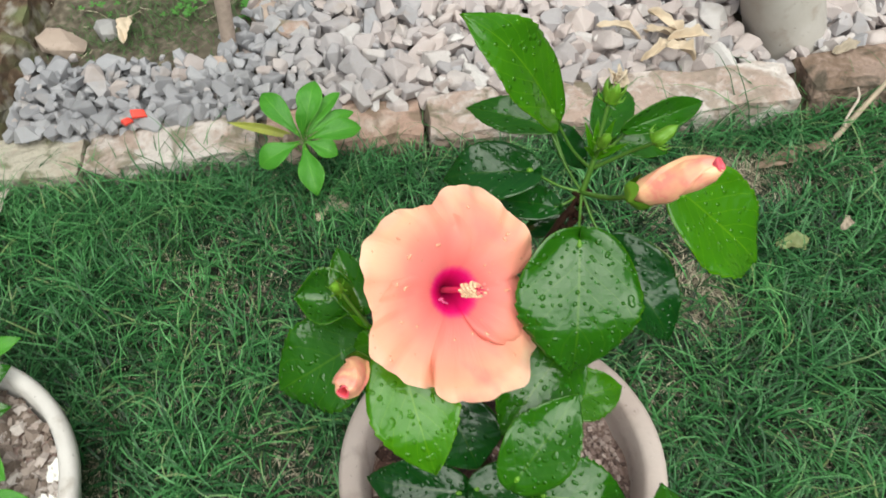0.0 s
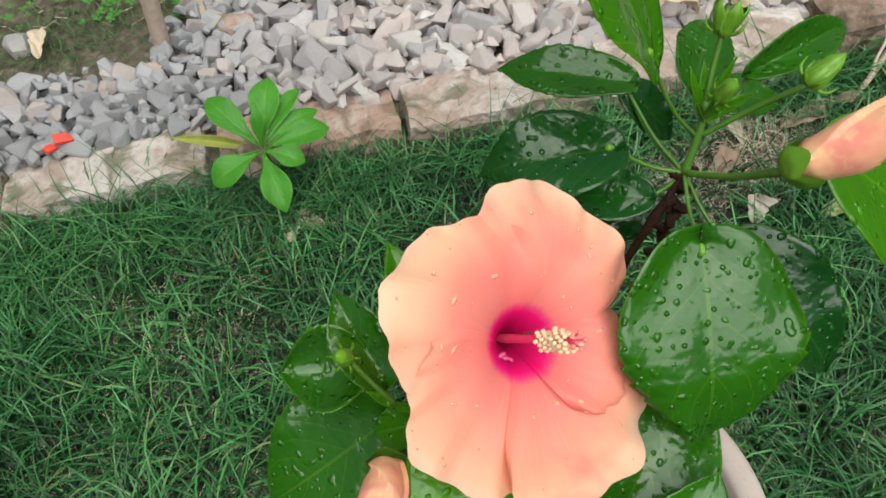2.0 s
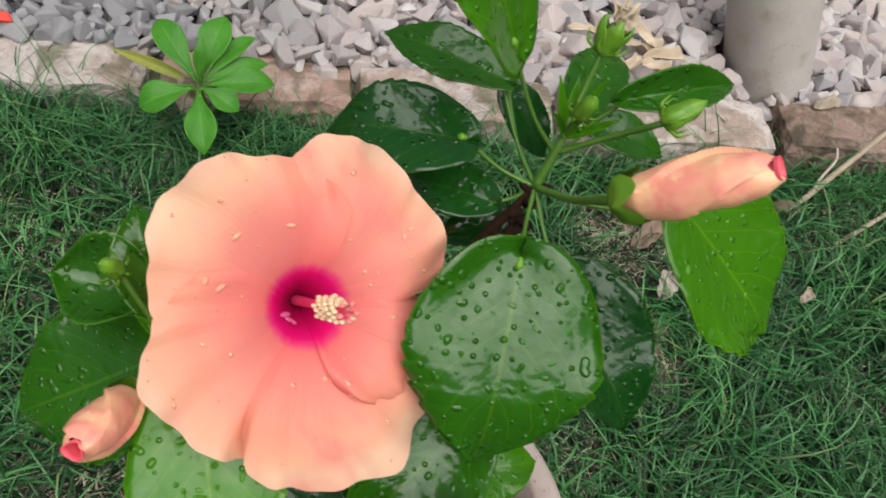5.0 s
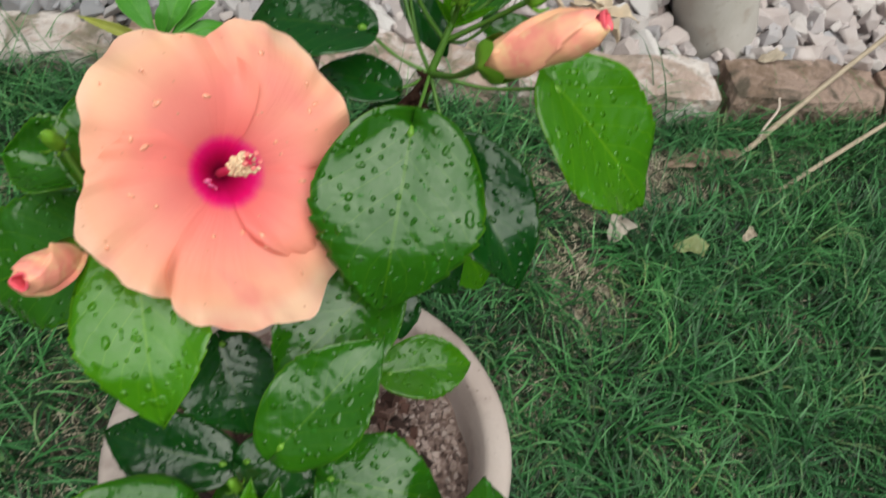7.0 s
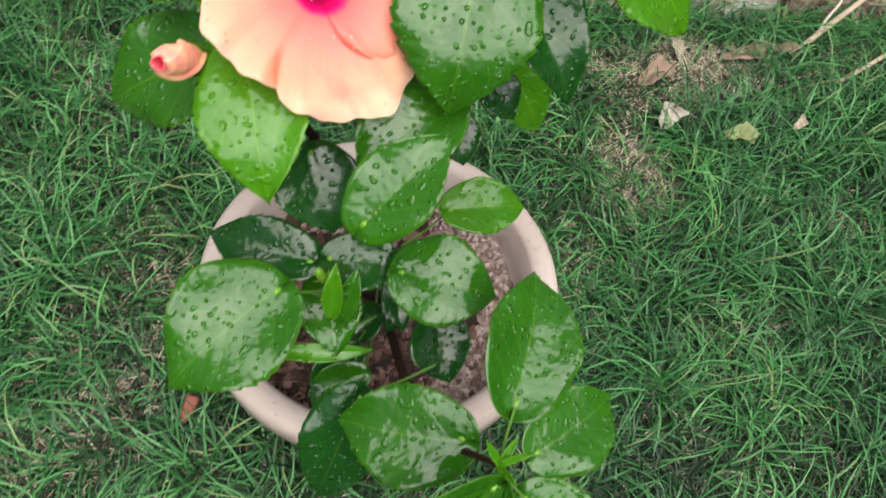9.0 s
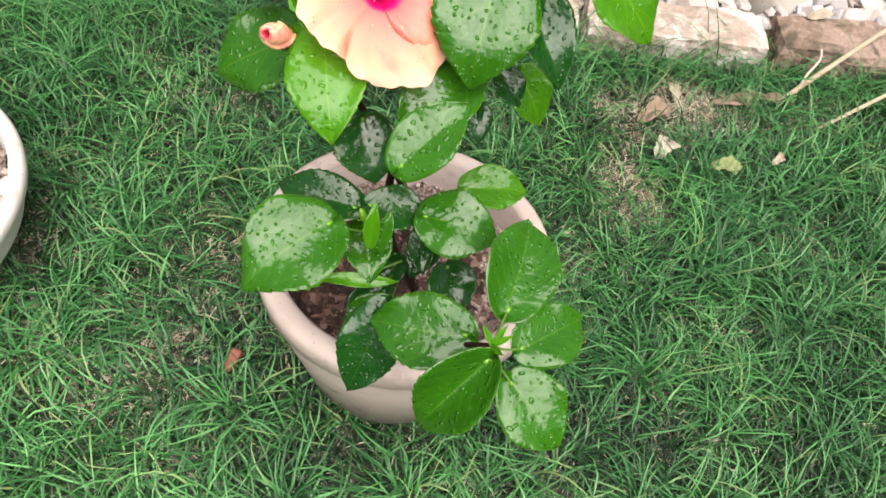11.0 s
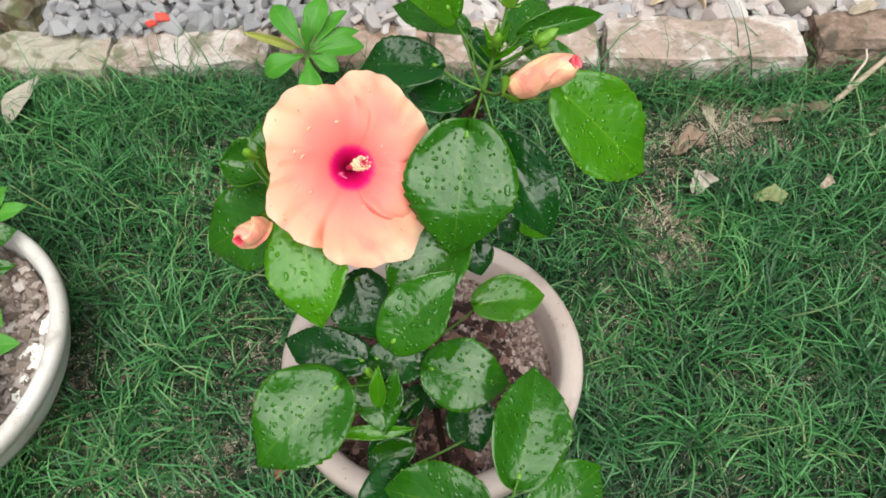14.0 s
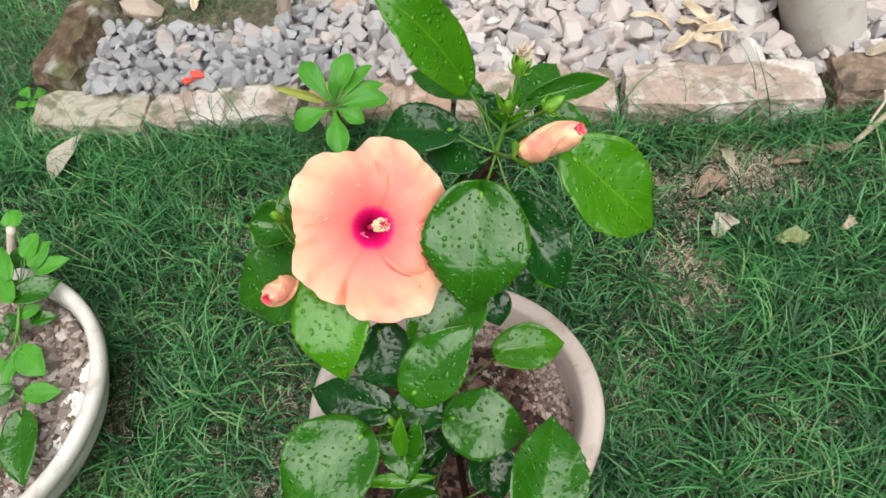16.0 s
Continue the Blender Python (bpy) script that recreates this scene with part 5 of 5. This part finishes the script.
slab_stone("loose_stone", (-0.265, 1.002, 0.050), (0.036, 0.030, 0.026), 15, "rounded orange brick pebble among the gravel", BRICK_RED, 81)
trunk = thing("young_trunk", (-0.253, 1.050, 0.02), "bare grey-brown slender trunk rising from the bed", "trunk")
tube("trunk_stem", [(-0.252, 1.048, 0.012), (-0.247, 1.050, 0.06), (-0.234, 1.050, 0.16), (-0.214, 1.052, 0.32)], [0.0128, 0.0108, 0.0112, 0.0105], TRUNK, trunk, sides=14, knots=0.05)
slab_stone("brick_fragment", (-0.155, 0.838, 0.035), (0.05, 0.045, 0.045), 12, "broken orange brick piece under the weed", BRICK_RED, 74)


# ---- weed at the brick row ----
weed = thing("weed_plant", (-0.138, 0.805, 0.0), "leafy bright green weed growing against the bricks", "plant")
W0 = np.array([-0.138, 0.803, 0.0])
WT = np.array([-0.138, 0.790, 0.098])
tube("weed_stem", [W0, W0 + (0.003, -0.004, 0.05), WT], [0.003, 0.0026, 0.002], GREEN_STEM, weed, sides=8)
for tx, ty, tz, wd in ((-0.046, 0.062, 0.036, 0.031), (0.022, 0.064, 0.044, 0.033), (0.050, 0.060, 0.026, 0.020), (0.066, 0.042, 0.008, 0.020), (0.074, 0.016, 0.002, 0.032), (0.040, -0.020, -0.008, 0.026), (0.008, -0.070, -0.018, 0.032), (-0.062, -0.016, -0.014, 0.034), (0.004, 0.020, 0.048, 0.014)):
    tip = np.array([tx, ty, tz])
    leaf(weed, WT + 0.14 * tip + (0, 0, 0.003), WT + tip, wd, (-0.25 * tx / 0.06, -0.35 - 2 * ty, 1), fold=0.35, curl=0.35, tone=0.8, wet=0.0, stalk=WT - np.array([0, 0, 0.004]), name="weed_leaf", material=WEED_LEAF, shape="spoon")
leaf(weed, WT + (-0.028, 0.055, -0.045), WT + (-0.105, 0.078, -0.026), 0.014, (0.2, -0.6, 0.7), fold=0.5, curl=-0.5, tone=0.8, wet=0, stalk=WT - np.array([0.0, 0, 0.03]), name="weed_leaf", material=YELLOW_LEAF, label="yellowing drooping leaf")


# ---- litter ----
def dry_leaf(at, length, width, turn, material, label, fold=0.6, tilt=0.15, shape="dry"):
    d = np.array([math.cos(radians(turn)), math.sin(radians(turn)), tilt])
    ob = thing("fallen_leaf", at, label, "leaf", "fallen leaves")
    a = np.asarray(at, float)
    leaf(ob, a - d * length / 2, a + d * length / 2, width, (0.1, -0.2, 1), fold=fold, curl=0.5, tone=0.5, wet=0, name="leaf_blade", material=material, shape=shape)


dry_leaf((-0.557, 0.784, 0.040), 0.076, 0.034, 246, DRY_GREY, "greyish dry leaf lying on the grass", 0.15, -0.05, "spoon")
dry_leaf((0.452, 0.585, 0.034), 0.040, 0.028, 10, OLIVE_LEAF, "olive green fallen leaf on the grass", 0.15)
dry_leaf((0.372, 0.618, 0.020), 0.038, 0.032, 60, DRY_GREY, "pale crumpled dry leaf on the lawn", 0.8)
dry_leaf((0.377, 0.690, 0.010), 0.055, 0.034, 35, DRY_BROWN, "brown dry leaf on bare ground", 0.3)
dry_leaf((0.560, 0.738, 0.012), 0.05, 0.020, -20, DRY_BROWN, "brown dry leaf on bare ground", 0.4)
dry_leaf((0.404, 0.732, 0.012), 0.034, 0.018, 110, DRY, "tan dry leaf standing on bare ground", 0.4, 0.4)
dry_leaf((0.505, 0.735, 0.012), 0.07, 0.028, 8, DRY_BROWN, "brown dry leaf on bare ground", 0.3)
dry_leaf((0.517, 0.592, 0.048), 0.020, 0.014, 30, DRY, "small pale dry scrap on the grass", 0.6)
dry_leaf((-0.134, 0.738, 0.014), 0.020, 0.018, 80, DRY_PALE, "small pinkish chip on the lawn", 0.5)
dry_leaf((-0.115, 0.752, 0.010), 0.04, 0.026, 140, DRY, "brown dry leaf near the weed", 0.5)
for k, (x, y, ln, turn) in enumerate(((0.330, 0.955, 0.08, -18), (0.385, 0.930, 0.075, -60), (0.400, 0.945, 0.085, -35), (0.365, 0.905, 0.07, 30), (0.420, 0.915, 0.08, 12), (0.395, 0.885, 0.055, -20))):
    dry_leaf((x, y, 0.066 + 0.003 * k), ln * 0.8, 0.017 + 0.003 * (k % 3), turn, DRY_PALE, "curled straw-coloured dry leaf on gravel", 1.5, 0.3 * math.sin(2.3 * k))
dry_leaf((-0.407, 1.120, 0.045), 0.055, 0.024, 80, DRY_PALE, "pale dry leaf standing in the bed", 0.5)
dry_leaf((0.64, 0.872, 0.066), 0.045, 0.02, 8, DRY, "brown dry leaf on gravel", 0.5)


def scrap(name, at, size, turn, material, label, category):
    ob = thing(name, at, label, category)
    p = part("piece", brick_block(90 + len(name), size, 0.006), material, ob)
    p.matrix_basis = pose(*at, 10, 12, turn)


scrap("plastic_scrap", (-0.366, 0.908, 0.064), (0.017, 0.012, 0.008), 10, RED, "bright red plastic scrap among the gravel", "scrap")
scrap("plastic_scrap", (-0.381, 0.901, 0.060), (0.011, 0.009, 0.007), 40, RED, "bright red plastic scrap among the gravel", "scrap")
scrap("brick_chip", (-0.148, 0.268, 0.016), (0.014, 0.026, 0.012), -25, plain("brick_chip", (0.20, 0.065, 0.045), 0.8, 0.4, 90), "reddish brown chip lying in the grass", "chip")

for k, (a, b, r) in enumerate((((0.56, 0.73, 0.012), (0.99, 1.02, 0.16), 0.0042), ((0.61, 0.685, 0.012), (1.05, 0.90, 0.14), 0.0032), ((0.595, 0.752, 0.014), (0.610, 0.785, 0.075), 0.0022))):
    twig = thing("dry_stalk", a, "bare straw-coloured dry stalk leaning over the bricks", "twig", "dry stalks")
    a, b = np.array(a), np.array(b)
    tube("stalk", [a, a + (b - a) * 0.35 + (0, 0, 0.006), a + (b - a) * 0.7 + (0.006, 0, 0.006), b], [r, r * 0.9, r * 0.8, r * 0.6], WOOD if k == 2 else DRY_STALK, twig, sides=8, knots=0.08)
r = np.random.default_rng(77)
twigs_v, twigs_f = [], []
for k in range(190):
    x, y = r.uniform(-0.55, 0.0), r.uniform(1.01, 1.5)
    a, ln, w = r.uniform(0, 3.14), r.uniform(0.008, 0.034), r.uniform(0.0004, 0.0010)
    d, s, z = np.array([math.cos(a), math.sin(a), r.uniform(-0.08, 0.12)]) * ln / 2, np.array([-math.sin(a), math.cos(a), 0]) * w, np.array([x, y, 0.032])
    o = len(twigs_v)
    twigs_v += [z - d - s, z - d + s, z + d + s, z + d - s, z - d + (0, 0, w), z + d + (0, 0, w)]
    twigs_f += [(o, o + 4, o + 5, o + 3), (o + 1, o + 2, o + 5, o + 4)]
tagged(link("twig_litter", from_arrays("twig_litter", np.array(twigs_v), twigs_f), STRAW, None, smooth=False), "dry twigs and straw scattered on earth", "litter", kind="stuff")


# moss tufts and small weeds on the bare earth of the bed
r = np.random.default_rng(88)
tuft_v, tuft_f = [], []
for k in range(3600):
    cx, cy = (-0.40, 1.14) if k % 3 == 0 else (-0.22, 1.20) if k % 3 == 1 else (-0.30, 1.32)
    x, y = r.normal(cx, 0.07), r.normal(cy, 0.05)
    if y < 1.03 or x < -0.53:
        continue
    a, ln, w = r.uniform(0, 6.28), r.uniform(0.006, 0.018), r.uniform(0.0006, 0.0014)
    d, s = np.array([math.cos(a), math.sin(a), r.uniform(0.1, 1.0)]) * ln, np.array([-math.sin(a), math.cos(a), 0]) * w
    p = np.array([x, y, 0.026])
    o = len(tuft_v)
    tuft_v += [p, p + 0.5 * d + s, p + d, p + 0.5 * d - s]
    tuft_f += [(o, o + 1, o + 2, o + 3)]
tagged(link("moss_tufts", from_arrays("moss_tufts", np.array(tuft_v), tuft_f), MOSS_GREEN, None, smooth=False), "small green moss tufts on the bare earth", "moss", kind="stuff")


# low clover in patches on the bare earth
r = np.random.default_rng(91)
clover_v, clover_f = [], []
for cx, cy, spread, many in ((-0.226, 1.170, 0.014, 34), (-0.220, 1.128, 0.010, 18), (-0.322, 1.168, 0.014, 18), (-0.176, 1.192, 0.012, 16), (-0.340, 1.234, 0.018, 18), (-0.180, 1.072, 0.007, 8), (-0.460, 1.200, 0.022, 10)):
    for _ in range(many):
        c = np.array([r.normal(cx, spread), r.normal(cy, spread * 1.2), 0.032 + 0.012 * r.random()])
        turn = r.uniform(0, 6.28)
        for k in range(3):
            a, w = turn + 2.094 * k, r.uniform(0.0028, 0.0050)
            d, e = np.array([math.cos(a), math.sin(a), r.uniform(-0.1, 0.4)]), np.array([-math.sin(a), math.cos(a), 0.0])
            o = len(clover_v)
            clover_v += [c, c + w * (0.9 * d - 0.75 * e), c + w * (1.7 * d - 0.5 * e), c + w * (1.55 * d), c + w * (1.7 * d + 0.5 * e), c + w * (0.9 * d + 0.75 * e)]
            clover_f.append(tuple(range(o, o + 6)))
tagged(link("clover_patch", from_arrays("clover_patch", np.array(clover_v), clover_f), CLOVER, None, smooth=False), "low bright green clover on the bare earth", "clover", kind="stuff")

corner_weed = thing("small_weed", (-0.662, 0.922, 0.0), "small round-leaved green weed beside the corner brick", "plant")
CW = np.array([-0.662, 0.922, 0.0])
tube("weed_stem", [CW, CW + (0.001, 0.0, 0.012), CW + (0.002, 0.0, 0.022)], [0.0013, 0.0011, 0.0009], GREEN_STEM, corner_weed, sides=6)
for tx, ty, wd in ((0.024, 0.012, 0.022), (-0.016, 0.022, 0.020), (-0.012, -0.022, 0.020), (0.014, -0.020, 0.016)):
    d = np.array([tx, ty, 0.006])
    leaf(corner_weed, CW + (0.002, 0, 0.022) + 0.2 * d, CW + (0.002, 0, 0.022) + d, wd, (0, -0.2, 1), fold=0.2, curl=0.3, tone=0.8, wet=0.0, stalk=CW + (0.002, 0, 0.020), name="weed_leaf", material=WEED_LEAF, shape="spoon")
